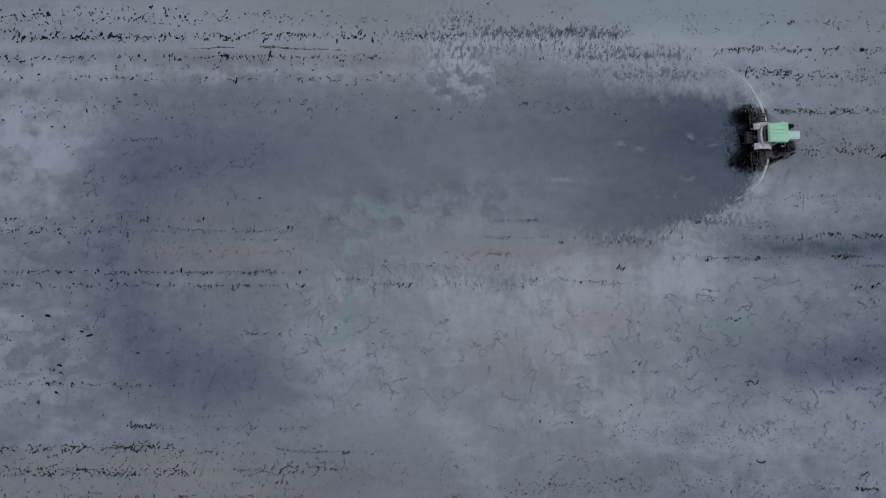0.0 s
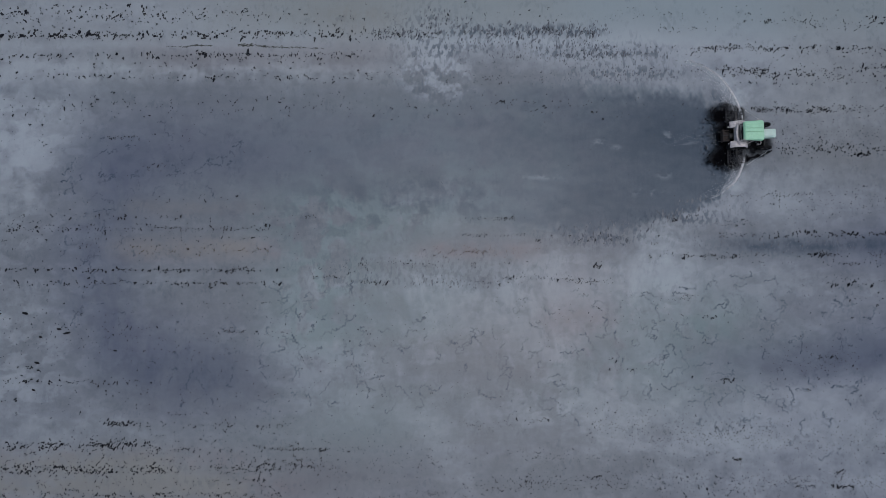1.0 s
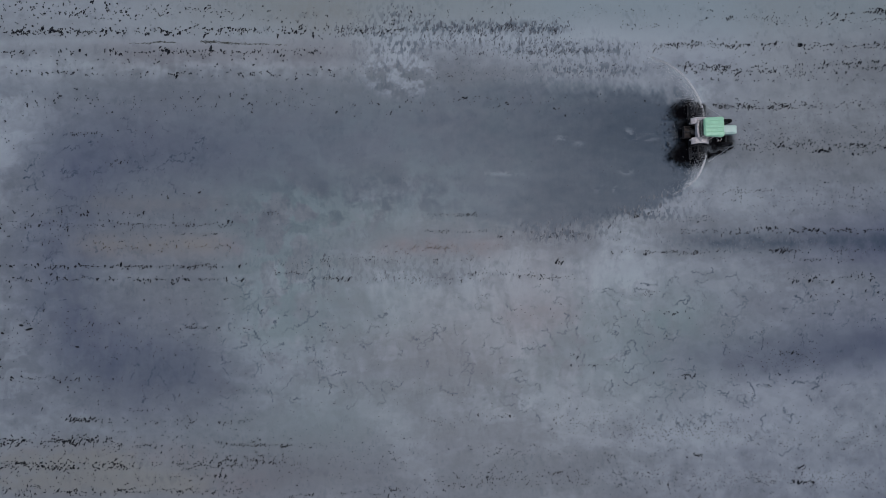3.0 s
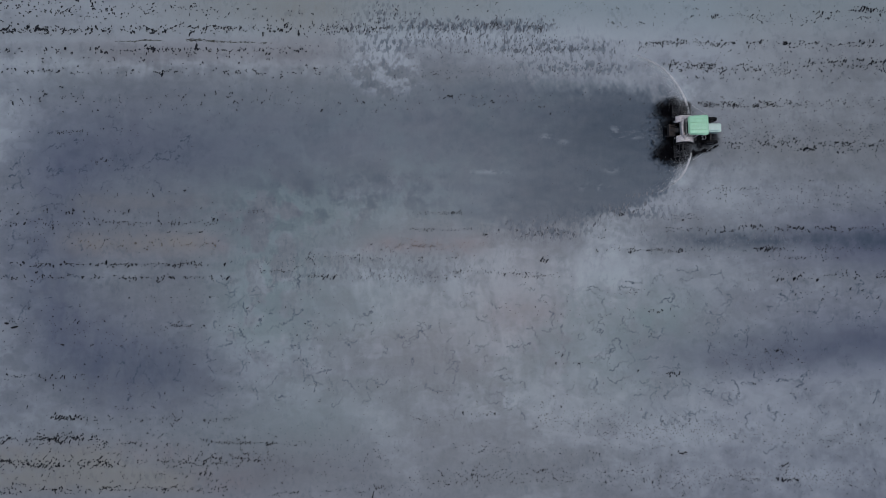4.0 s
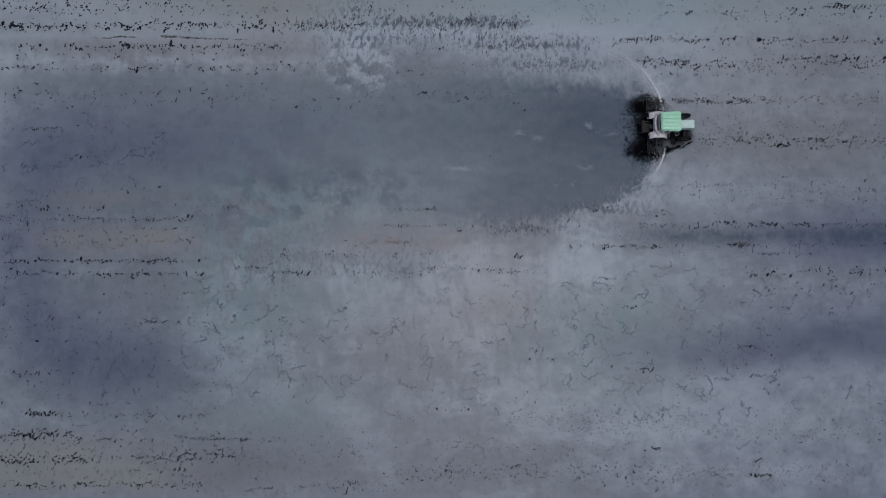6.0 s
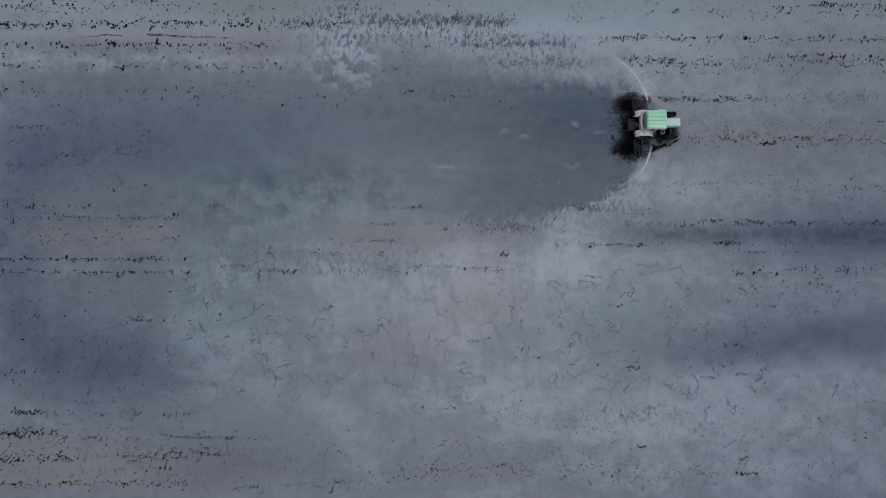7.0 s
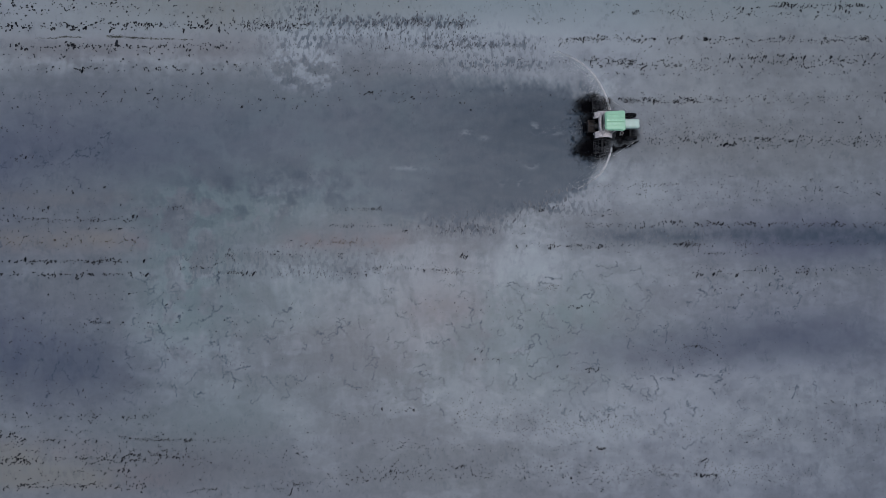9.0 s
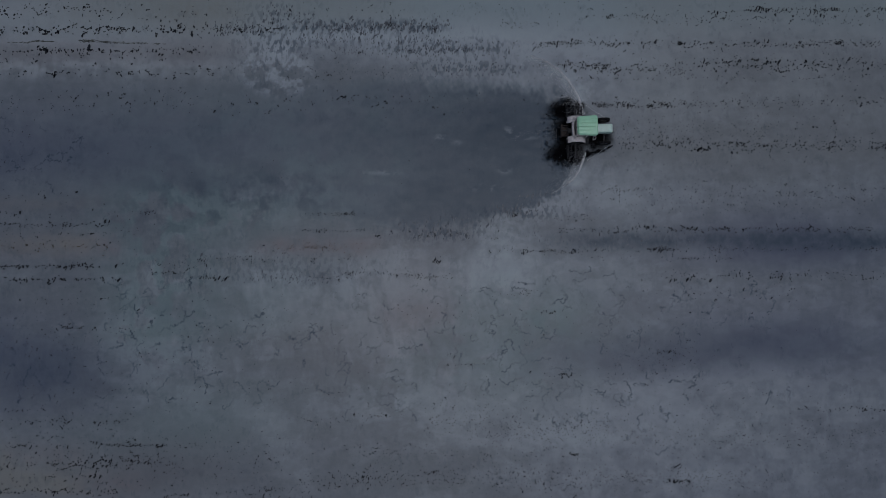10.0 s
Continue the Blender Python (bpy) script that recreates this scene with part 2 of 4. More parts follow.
# crests of the waves thrown out by the rear wheels, from the tractor's origin
BOW_WAVES = (
    ((1.1, 1.6), (0.85, 2.62), (0.47, 3.48), (-0.13, 4.44), (-0.91, 5.3), (-1.9, 5.95), (-3.2, 6.5)),
    ((1.2, -1.7), (0.96, -2.45), (0.67, -3.16), (0.19, -3.86), (-0.62, -4.48), (-1.7, -5.1)),
)


def reach(lo, hi, pitch):
    """Even steps over the middle stretch, growing steps out to the horizon."""
    mid = np.arange(lo, hi + pitch / 2, pitch)
    far = np.cumsum(0.3 * 1.42 ** np.arange(24))
    return np.concatenate([lo - far[::-1], mid, hi + far])


def sediment(X, Y):
    """How much pale silt, dark peat, straw-brown soil and churned black mud with painted tractor shade lies at each
    place; and the relief.
    """
    wx = X + 1.5 * fbm(X, Y, 4.5, 3.5, 4, 1)
    wy = Y + 1.3 * fbm(X, Y, 4.5, 3.5, 4, 2)
    strand = fbm(wx + 0.5 * fbm(X, Y, 1.4, 1.1, 3, 62), Y, 0.6, 2.6, 4, 61)
    streak = fbm(X, Y, 22.0, 1.5, 4, 3)
    cloud = fbm(X, Y, 5.0, 2.6, 5, 4)

    def blob(cx, cy, rx, ry, soft=1.0):
        return np.exp(-((((wx - cx) / rx) ** 2 + ((wy - cy) / ry) ** 2) ** soft))

    def band(cy, x0, x1, half, ends=2.0):
        return np.exp(-(((Y + 0.35 * (wy - Y) - cy) / half) ** 2)) * step(x0 - ends, x0 + ends, wx) * (1 - step(x1 - ends, x1 + ends, wx))

    plume = step(-0.02, 0.3, 0.5 - 2.6 * np.abs(fbm(wx + 1.5 * cloud, wy + 1.5 * streak, 2.2, 2.6, 5, 21))) * 1.0
    veil = step(-0.28, 0.32, fbm(wx, wy, 1.9, 1.6, 5, 22))
    mottle = fbm(X, Y, 0.8, 0.6, 4, 23)
    drip = fbm(X + 0.25 * Y, Y, 0.5, 2.2, 4, 24)

    def sweep(points, half):
        """A soft band along a bent line."""
        best = np.full(X.shape, 1e9)
        for (ax, ay), (bx, by) in zip(points, points[1:]):
            dx, dy = bx - ax, by - ay
            u = np.clip(((wx - ax) * dx + (wy - ay) * dy) / (dx * dx + dy * dy), 0, 1)
            best = np.minimum(best, (wx - ax - u * dx) ** 2 + (wy - ay - u * dy) ** 2)
        return np.exp(-best / half**2)

    trail = sweep(((-24.91, 5.16), (-26.89, 0.96), (-26.62, -3.66), (-24.58, -7.33), (-20.39, -9.83), (-13.96, -10.95)), 3.6) * np.clip(0.75 + 1.1 * cloud + 0.8 * strand + 0.5 * mottle, 0, 1.2) * (1 - 0.75 * step(-21.0, -9.0, wx))
    patch = step(-0.03, 0.03, fbm(wx, wy, 1.3, 1.0, 5, 41)) - 0.5
    silt = 0.13 + 0.2 * streak + 0.38 * cloud + 0.26 * mottle + 0.06 * patch + 0.12 * strand
    silt += 0.3 * strand * blob(4.5, -6.5, 19.0, 6.5, 2.0)
    silt += (0.22 + 0.5 * strand) * blob(9.19, -4.6, 2.32, 2.88) + (0.2 + 0.4 * strand) * blob(18.32, -2.43, 2.88, 2.23) + 0.16 * blob(12.3, -2.98, 3.25, 1.86)
    silt += 0.16 * step(13.2, 17.0, wy) * step(6.0, 10.0, X) * (1 - step(23.0, 27.0, X))
    silt -= 0.14 * blob(-6.99, 3.06, 5.10, 2.32)
    silt += 0.5 * step(13.94, 19.48, wy) * step(-34.5, -8.8, X) + 0.12 * step(15.86, 20.20, wy)
    silt += 0.2 * blob(32.53, 14.91, 13.92, 6.03) - 0.2 * blob(45.39, 18.29, 9.28, 3.25)
    silt += (0.2 + 0.4 * mottle + 0.25 * drip) * band(14.76, -43.8, -4.6, 0.7) + 0.2 * band(16.82, -43.8, -14.4, 0.4) + (0.4 + 0.6 * drip) * band(17.30, -1.8, 13.6, 0.35)
    torn = step(-0.14, 0.1, fbm(X + 0.5 * cloud, Y, 0.95, 1.0, 5, 8) + 0.3 * fbm(X, Y, 0.3, 0.4, 3, 81))
    blotch = np.clip(blob(1.09, 14.33, 3.06, 2.23, 2.0) + blob(2.25, 17.55, 1.30, 2.78, 1.5) + 0.7 * blob(-0.12, 18.28, 2.78, 1.39), 0, 1)
    silt += blotch * (0.72 * torn - 0.12)
    silt += 0.5 * step(0.0, 0.06, mottle) * blob(1.57, 12.9, 2.78, 0.65)
    silt += (0.1 + 0.75 * veil) * (blob(-35.0, 9.16, 5.25, 5.10) + 0.25 * blob(-35.35, -6.24, 2.78, 3.71) + 0.6 * blob(-32.95, 14.40, 5.57, 1.39))
    # pale silt swirled out by the last turn and washed off the bow wave
    silt += (0.24 + 0.2 * drip + 0.12 * mottle + 0.08 * patch) * (0.8 * sweep(((19.38, -0.21), (18.83, -7.60)), 2.55) + 0.8 * sweep(((11.48, -2.54), (10.76, -8.06)), 1.95) + 0.4 * sweep(((23.84, 2.59), (19.61, -0.21)), 1.86) + 0.5 * sweep(((0.60, -3.00), (0.86, -8.07)), 1.76))
    silt += (0.17 + 0.18 * drip + 0.08 * veil + 0.08 * mottle) * (0.7 * blob(15.87, -3.92, 6.03, 3.71) + 0.7 * blob(2.45, -3.93, 5.10, 2.09) + 0.8 * blob(10.31, -5.54, 5.57, 3.71))
    silt += (0.13 + 0.1 * veil + 0.15 * drip + 0.05 * patch) * (blob(0.17, -7.61, 8.35, 3.71) + blob(8.92, -8.06, 10.67, 4.18))
    silt += 0.26 * plume * sweep(((-7.79, 1.71), (-9.8, -2.54), (-10.01, -5.32), (-8.55, -9.90)), 2.9) + 0.12 * plume * blob(12.12, -12.17, 15.31, 3.71)
    silt += 0.17 * blob(23.56, -13.98, 13.92, 4.18) + 0.3 * sweep(((0.22, -14.44), (2.51, -16.69), (3.66, -18.93)), 1.67) + 0.24 * blob(32.25, 3.53, 12.06, 2.09)
    silt += 0.22 * blob(22.83, -2.07, 5.57, 1.86)
    silt -= 0.1 * blob(28.29, -7.14, 11.14, 2.32) + 0.22 * blob(12.09, -18.48, 9.28, 1.62) - 0.12 * blob(38.0, -13.5, 12.0, 5.0)

    # broad shallows and deeps
    silt -= 0.16 * blob(-7.42, 0.26, 4.18, 1.58) + 0.16 * blob(4.65, 0.96, 3.25, 1.86)
    silt += 0.2 * blob(31.56, -19.36, 11.14, 1.67) + 0.14 * blob(38.82, -6.2, 6.50, 4.18) - 0.12 * blob(38.58, -13.51, 5.57, 2.32)
    silt += 0.22 * blob(7.45, 19.15, 8.82, 1.58) + 0.2 * blob(35.62, 11.1, 9.74, 2.32) + 0.22 * blob(24.67, 2.84, 4.41, 1.39) + 0.12 * blob(-13.84, 18.75, 6.03, 1.86)
    silt -= 0.12 * blob(12.09, 1.2, 4.18, 1.21) + 0.34 * blob(7.45, 14.82, 7.42, 1.58) + 0.25 * blob(5.6, -9.88, 9.74, 1.67) + 0.16 * blob(20.9, -0.52, 4.41, 1.30) + 0.25 * blob(-25.57, -12.39, 5.57, 1.67) + 0.1 * blob(-7.64, 15.38, 3.25, 1.86)
    silt += 0.2 * blob(-29.91, -13.0, 7.89, 1.86) + 0.12 * blob(-30.2, -18.16, 7.42, 2.78) + 0.12 * blob(-19.76, -17.7, 5.57, 2.32) - 0.16 * blob(-34.43, -1.82, 4.18, 2.32)
    cotton = step(-0.08, 0.1, fbm(wx, wy, 1.5, 1.0, 5, 95)) - 0.5
    silt += 0.34 * cotton * (blob(-33.92, 9.87, 6.03, 6.96) + 0.4 * blob(-34.17, -9.16, 4.64, 4.18)) + 0.17 * cotton * (1 - step(10.0, 14.0, X)) * step(10.0, 6.0, np.abs(Y + 6.0))
    silt += 0.13 * cotton * step(6.0, 12.0, X) * step(4.0, 0.0, Y) + (0.2 * cotton + 0.55 * strand) * blob(-18.46, 14.61, 19.49, 0.93)
    silt += (0.18 + 0.08 * step(-18.0, -12.0, X) * (1 - step(18.0, 24.0, X))) * step(10.5, 15.0, Y) + 0.16 * step(-24.0, -30.0, X) + 0.16 * step(25.0, 36.0, X) * step(-4.0, -9.0, Y)
    silt += 0.1 * blob(-25.81, 9.18, 5.10, 3.25) + 0.14 * blob(2.35, -3.91, 4.18, 2.78) + 0.2 * blob(-7.26, -10.56, 5.10, 3.25) + 0.13 * blob(30.55, -4.36, 6.03, 2.78) + 0.22 * blob(23.43, -15.32, 7.42, 3.25) + 0.18 * blob(31.71, -13.51, 5.57, 2.78) + 0.12 * blob(14.53, 16.84, 7.89, 3.25)
    silt -= 0.12 * blob(-16.14, -4.15, 4.64, 3.25) + 0.14 * blob(2.39, -11.7, 4.18, 2.78) + 0.12 * blob(-10.81, -17.13, 8.82, 2.78) + 0.1 * blob(28.24, 17.33, 5.10, 3.71) + 0.2 * blob(39.09, 16.85, 6.03, 4.18) + 0.1 * blob(39.22, 6.37, 4.64, 6.50) + 0.1 * blob(9.73, -10.33, 4.18, 2.78)

    # the tractor's wake: a long dark strip with a feathered edge
    top = np.interp(X, [-39.1, -15.8, -6.5, 9.9, 19.2, 23.9, 25.5], [10.36, 10.98, 11.65, 12.60, 12.51, 12.12, 11.55])
    low = np.interp(X, [-39.1, -20.5, -8.8, -0.9, 11.3, 16.9, 21.6, 24.6, 26.5], [4.93, 5.02, 4.83, 3.05, 1.55, 1.93, 3.24, 5.02, 6.53])
    soft = np.interp(X, [-29.8, -1.8, 12.2, 25.8], [2.6, 1.7, 0.62, 0.26])
    rag = 1.5 * fbm(wx, wy, 1.6, 1.3, 5, 9) + (1.1 * fbm(X + 0.4 * Y, Y, 0.45, 0.9, 3, 29) + 2.0 * (0.3 - np.abs(fbm(X - 0.3 * Y, Y, 0.9, 1.2, 3, 28)))) * step(2.9, 14.9, X)
    brim = 1.5 * soft + 0.35
    inside = step(-brim, brim, top - Y + rag + 0.1 * soft) * step(-soft, soft, Y - low + rag) * (1 - step(25.2, 26.0, X + 0.5 * rag)) * step(-32.0, -25.0, wx)
    core = np.exp(-(((Y - np.interp(X, [-29.8, 23.9], [7.66, 9.08])) / 2.6) ** 2))
    peat = inside * (np.interp(X, [-26.0, -14.0, 4.0, 14.0], [0.24, 0.3, 0.4, 0.46]) - 0.25 * trail + 0.10 * core + 0.14 * core * step(2.9, 23.9, X) + 0.13 * step(8.5, 20.6, X) + 0.14 * streak + 0.22 * cloud + 0.28 * mottle)
    peat -= 0.30 * inside * veil * np.exp(-(((Y - 3.75) / 2.2) ** 2)) * (1 - step(9.9, 16.9, X))
    peat -= 0.10 * inside * plume * (1 - step(-1.8, 21.6, X))
    shreds = step(-0.1, 0.18, fbm(wx, wy, 2.2, 1.1, 6, 93) + 0.35 * fbm(X + 0.2 * Y, Y, 0.35, 0.8, 3, 92))
    peat += blob(-6.52, 2.36, 6.96, 2.41, 1.5) * (0.22 - 0.4 * shreds) + blob(1.85, 3.53, 5.57, 2.41, 1.5) * (0.1 - 0.34 * shreds) - 0.14 * blob(-1.92, 8.0, 8.82, 1.86)
    peat += 0.24 * blob(12.1, 3.54, 5.57, 1.76) + 0.1 * blob(20.56, 8.72, 3.25, 3.25) + 0.2 * blob(28.8, 0.09, 6.96, 0.84)
    # ragged front of the cloud left by the last turn
    front = step(-0.05, 0.09, fbm(wx, wy, 1.7, 1.2, 6, 35) + 0.3 * fbm(X + 0.3 * Y, Y, 0.5, 0.9, 3, 36))
    edge = sweep(((3.29, 4.16), (0.5, 3.93), (-3.22, 2.89), (-7.16, 1.35), (-7.73, -1.22), (-7.99, -5.38)), 1.9)
    silt += 0.24 * edge * (front - 0.35)
    peat += 0.16 * edge * (0.45 - front) + 0.16 * blob(-4.87, 4.16, 3.2, 1.3) + 0.1 * blob(-3.89, 0.18, 2.4, 1.6)
    # the older trail that turns round and comes back
    peat += 0.09 * blob(30.44, -9.32, 8.82, 1.67) + 0.26 * trail + 0.1 * blob(-18.42, -10.13, 12.06, 2.88) + 0.36 * blob(41.62, -8.51, 13.46, 2.23)
    peat += 0.13 * band(2.21, -17.7, 1.0, 1.3) + 0.12 * blob(-10.18, 4.45, 15.31, 1.86) + 0.12 * blob(-11.72, -12.17, 9.28, 1.39)
    peat += (0.40 + 0.6 * cloud + 0.7 * mottle) * band(0.15, 24.9, 58.9, 0.85, 3.0) + 0.3 * blob(44.69, -0.20, 6.96, 1.86)
    dab_zone = band(18.02, 2.4, 15.0, 0.55) + 0.7 * band(16.24, 9.9, 20.6, 0.7) + 0.55 * band(14.52, 12.2, 21.6, 0.7) + 0.4 * band(16.58, 0.1, 11.3, 0.5)
    peat += 0.34 * dab_zone * (0.7 + 1.5 * mottle)
    edge_zone = blob(20.81, 2.50, 4.41, 0.74) + 0.8 * blob(15.44, 0.72, 4.41, 0.60) + 0.6 * blob(23.87, 4.23, 1.86, 0.74)
    peat += 0.1 * edge_zone
    dab_zone = dab_zone + edge_zone
    dab_zone = dab_zone + 0.2 * band(-2.86, -9.7, 7.5, 0.6) + 0.6 * blob(0.47, 16.82, 2.78, 3.25) + 0.15 * blob(-7.30, -1.15, 3.71, 2.78) + 0.3 * blob(1.98, -2.08, 9.28, 1.16)
    dab_zone = dab_zone + 0.3 * band(0.15, 23.9, 58.9, 0.8) + 0.2 * blob(16.97, 13.95, 5.57, 1.39)
    peat += 0.16 * band(12.98, -43.8, 12.2, 1.3) + 0.06 * band(-18.71, 2.9, 20.2, 0.8) + 0.12 * band(-1.84, -25.1, -10.2, 0.4)

    peat += 0.26 * blob(-7.51, -18.04, 5.57, 2.32) + 0.14 * blob(29.62, -9.43, 9.28, 2.09) + 0.1 * blob(-17.62, 3.98, 6.96, 2.78) + 0.12 * blob(-17.28, -9.90, 6.03, 2.09)
    straw = (0.45 + 0.8 * cloud + 0.8 * mottle) * (band(-0.22, -25.1, -11.1, 1.0) + 1.1 * band(-0.31, 0.6, 9.3, 0.9) + 0.6 * band(3.14, -23.7, -13.0, 0.6) + 0.6 * band(-6.00, 8.9, 15.5, 1.6))
    straw += 0.35 * blob(-7.51, -18.04, 5.57, 2.32) + (0.3 + 0.8 * mottle) * (band(-17.14, -48.5, -14.4, 1.0) + band(-19.38, -48.5, -8.8, 1.0)) + 0.25 * band(16.34, -25.1, -1.8, 0.8)
    straw += 0.3 * cloud * step(0.0, 0.4, streak) * (1 - step(14.0, 22.0, X)) + 0.34 * blob(12.40, -3.46, 3.71, 4.18) + 0.3 * blob(5.59, -8.05, 7.89, 3.25) + 0.25 * band(15.38, -22.8, -3.7, 0.7)

    straw = straw * (1 - 0.8 * inside)

    silt += 0.06 * step(14.0, 26.0, X)
    teal = 0.5 * plume * (blob(-8.66, -3.01, 4.18, 6.96) + blob(-5.49, 2.58, 7.42, 2.09) + 0.6 * blob(16.75, -8.06, 9.28, 4.64)) + (0.30 * step(-25.1, 2.9, X) - 0.08 * step(2.9, 16.0, X)) * (0.5 + veil) * inside
    teal = 1.5 * teal + 0.34 * blob(-1.81, -4.37, 10.67, 6.50) * (0.6 + veil * 0.6) + 0.3 * blob(22.63, -8.5, 5.10, 6.96) + 0.08 * blob(-3.75, 4.47, 9.28, 2.78) + 0.3 * blob(-6.27, -15.78, 7.89, 2.78)
    teal += 0.6 * step(15.86, 19.72, wy) * step(-25.1, -6.5, X) + 0.25 * blob(-3.45, -13.53, 6.03, 2.78) + 0.2 * cloud + 0.4 * veil * blob(22.77, -6.22, 6.03, 3.25) + 0.3 * blob(-1.69, -6.23, 6.96, 2.78)
    violet = 0.62 * trail + 0.25 * blob(-18.89, -9.90, 12.53, 3.02) + 0.2 * blob(-16.52, 7.74, 12.31, 2.32) + 0.6 * blob(42.54, -8.28, 10.67, 2.32) + 0.4 * blob(31.81, -9.64, 8.82, 1.48)
    violet += 0.3 * inside * (1 - 0.6 * trail) + 0.7 * blob(42.83, -0.20, 7.89, 2.09) - 0.2 * cloud + 0.25 * streak + 0.1 * step(-9.0, -15.0, wy) * step(10.0, 22.0, X) + 0.12 * step(16.0, 30.0, X) * step(6.0, 0.0, Y)

    ochre = 0.34 * step(27.0, 33.0, X) * step(3.0, 8.0, wy) + 0.22 * step(11.0, 16.0, wy) * (1 - step(-4.0, 4.0, X)) + 0.6 * blob(-22.17, -18.7, 9.28, 2.04) + 0.4 * step(17.0, 19.5, wy) * step(-24.0, -12.0, X) * (1 - step(8.0, 16.0, X)) + (0.55 + 0.8 * cloud + 0.8 * mottle) * (band(-0.12, -24.7, -13.9, 0.8) + 1.0 * band(-17.50, -36.8, -20.5, 1.0) + band(-19.38, -43.8, -14.4, 0.9) + 0.8 * blob(-5.69, 18.74, 3.48, 1.86) + 0.4 * band(3.29, -24.2, -14.4, 0.6))

    # black mud thrown up round the rear wheels, plus shade painted in at the tractor
    rough = 0.7 * fbm(X, Y, 0.6, 0.6, 3, 12) + 0.4 * fbm(X, Y, 0.16, 0.16, 2, 52)
    lx, ly = X - TRACTOR_X + rough, Y - TRACTOR_Y + rough
    churn_shade = np.zeros_like(X)
    for side, reach_y in ((1.75, 1.12), (-1.75, 1.2)):
        churn_shade = np.maximum(churn_shade, np.exp(-((((lx + 0.3) / 1.75) ** 2 + ((ly - side) / reach_y) ** 2) ** 3.0)))
    # tapering wedges: shadow of the front wheels' bow waves, painted as colour
    for ax, ay, bx, by, half in ((1.0, -1.75, 3.1, -1.25, 0.34), (1.2, 1.0, 3.1, 1.0, 0.26)):
        u = np.clip(((lx - ax) * (bx - ax) + (ly - ay) * (by - ay)) / ((bx - ax) ** 2 + (by - ay) ** 2), 0, 1)
        d = np.hypot(lx - ax - u * (bx - ax), ly - ay - u * (by - ay)) / (half * (1.1 - 0.75 * u))
        churn_shade = np.maximum(churn_shade, 0.95 * np.exp(-(d**4)))
    # beneath hood and cab: dark churned water plus the tractor's shade, both as colour
    churn_shade = np.maximum(churn_shade, 0.97 * np.exp(-((((lx - 2.0) / 1.55) ** 2 + ((ly + 0.35) / 1.15) ** 2) ** 2.5)))
    churn_shade = np.maximum(churn_shade, 0.96 * np.exp(-((((lx + 0.2) / 1.5) ** 2 + (ly / 2.3) ** 2) ** 2.4)))
    churn_shade = np.maximum(churn_shade, 0.8 * step(0.02, 0.2, fbm(X, Y, 0.22, 0.22, 2, 53)) * np.exp(-((((lx + 0.5) / 2.05) ** 2 + (ly / 3.1) ** 2) ** 3.0)))
    # froth just behind the bow waves
    froth = (0.5 + 1.6 * mottle) * (np.exp(-(((lx - 0.7 + 0.4 * (ly - 2.8)) / 0.7) ** 2 + ((ly - 3.6) / 1.6) ** 2)) + np.exp(-(((lx - 1.0 - 0.35 * (ly + 2.8)) / 0.6) ** 2 + ((ly + 3.8) / 1.1) ** 2)))
    silt = silt + 0.55 * froth
    for points, foamy in zip(BOW_WAVES, (1.0, 0.55)):
        near = np.full(X.shape, 1e9)
        gone = np.zeros_like(X)
        for k, ((ax, ay), (bx, by)) in enumerate(zip(points, points[1:])):
            dx, dy = bx - ax, by - ay
            qx, qy = X - TRACTOR_X - ax, Y - TRACTOR_Y - ay
            u = np.clip((qx * dx + qy * dy) / (dx * dx + dy * dy), 0, 1)
            d = np.hypot(qx - u * dx, qy - u * dy)
            gone = np.where(d < near, (k + u) / (len(points) - 1), gone)
            near = np.minimum(near, d)
        crest = (1 - gone) ** 0.8 * np.exp(-((near / 0.17) ** 2)) * (0.55 + 1.3 * mottle)
        silt = silt + foamy * np.clip(crest, 0, 1)
    peat = peat * (1 - np.clip(0.8 * froth, 0, 1))

    # scraps of froth drifting in the wake
    scraps = np.zeros_like(X)
    for cx, cy, rx, ry in ((20.33, 9.2, 0.51, 0.46), (20.05, 5.89, 0.60, 0.28), (14.7, 8.63, 0.56, 0.37), (9.78, 5.74, 1.95, 0.23), (16.1, 8.25, 0.46, 0.23), (21.49, 8.63, 1.39, 0.19), (18.64, 4.48, 1.21, 0.32)):
        scraps = np.maximum(scraps, np.exp(-((((X - cx) / rx) ** 2 + ((Y - cy) / ry) ** 2))) * step(-0.12, 0.16, fbm(X, Y, 0.5, 0.35, 4, 97)))
    silt = silt + 0.36 * scraps
    peat = peat * (1 - 0.6 * np.clip(scraps, 0, 1))

    z = 0.02 * fbm(X, Y, 5.0, 2.0, 3, 13) + 0.008 * fbm(X, Y, 0.8, 0.8, 3, 14)
    z = z + churn_shade * (0.10 * fbm(X, Y, 0.35, 0.35, 2, 15) - 0.05)
    z = z + inside * 0.012 * fbm(X, Y, 1.5, 0.6, 2, 16)
    return [np.clip(v, 0, 1) for v in (silt, peat, straw, churn_shade, teal, violet, dab_zone, ochre)], z


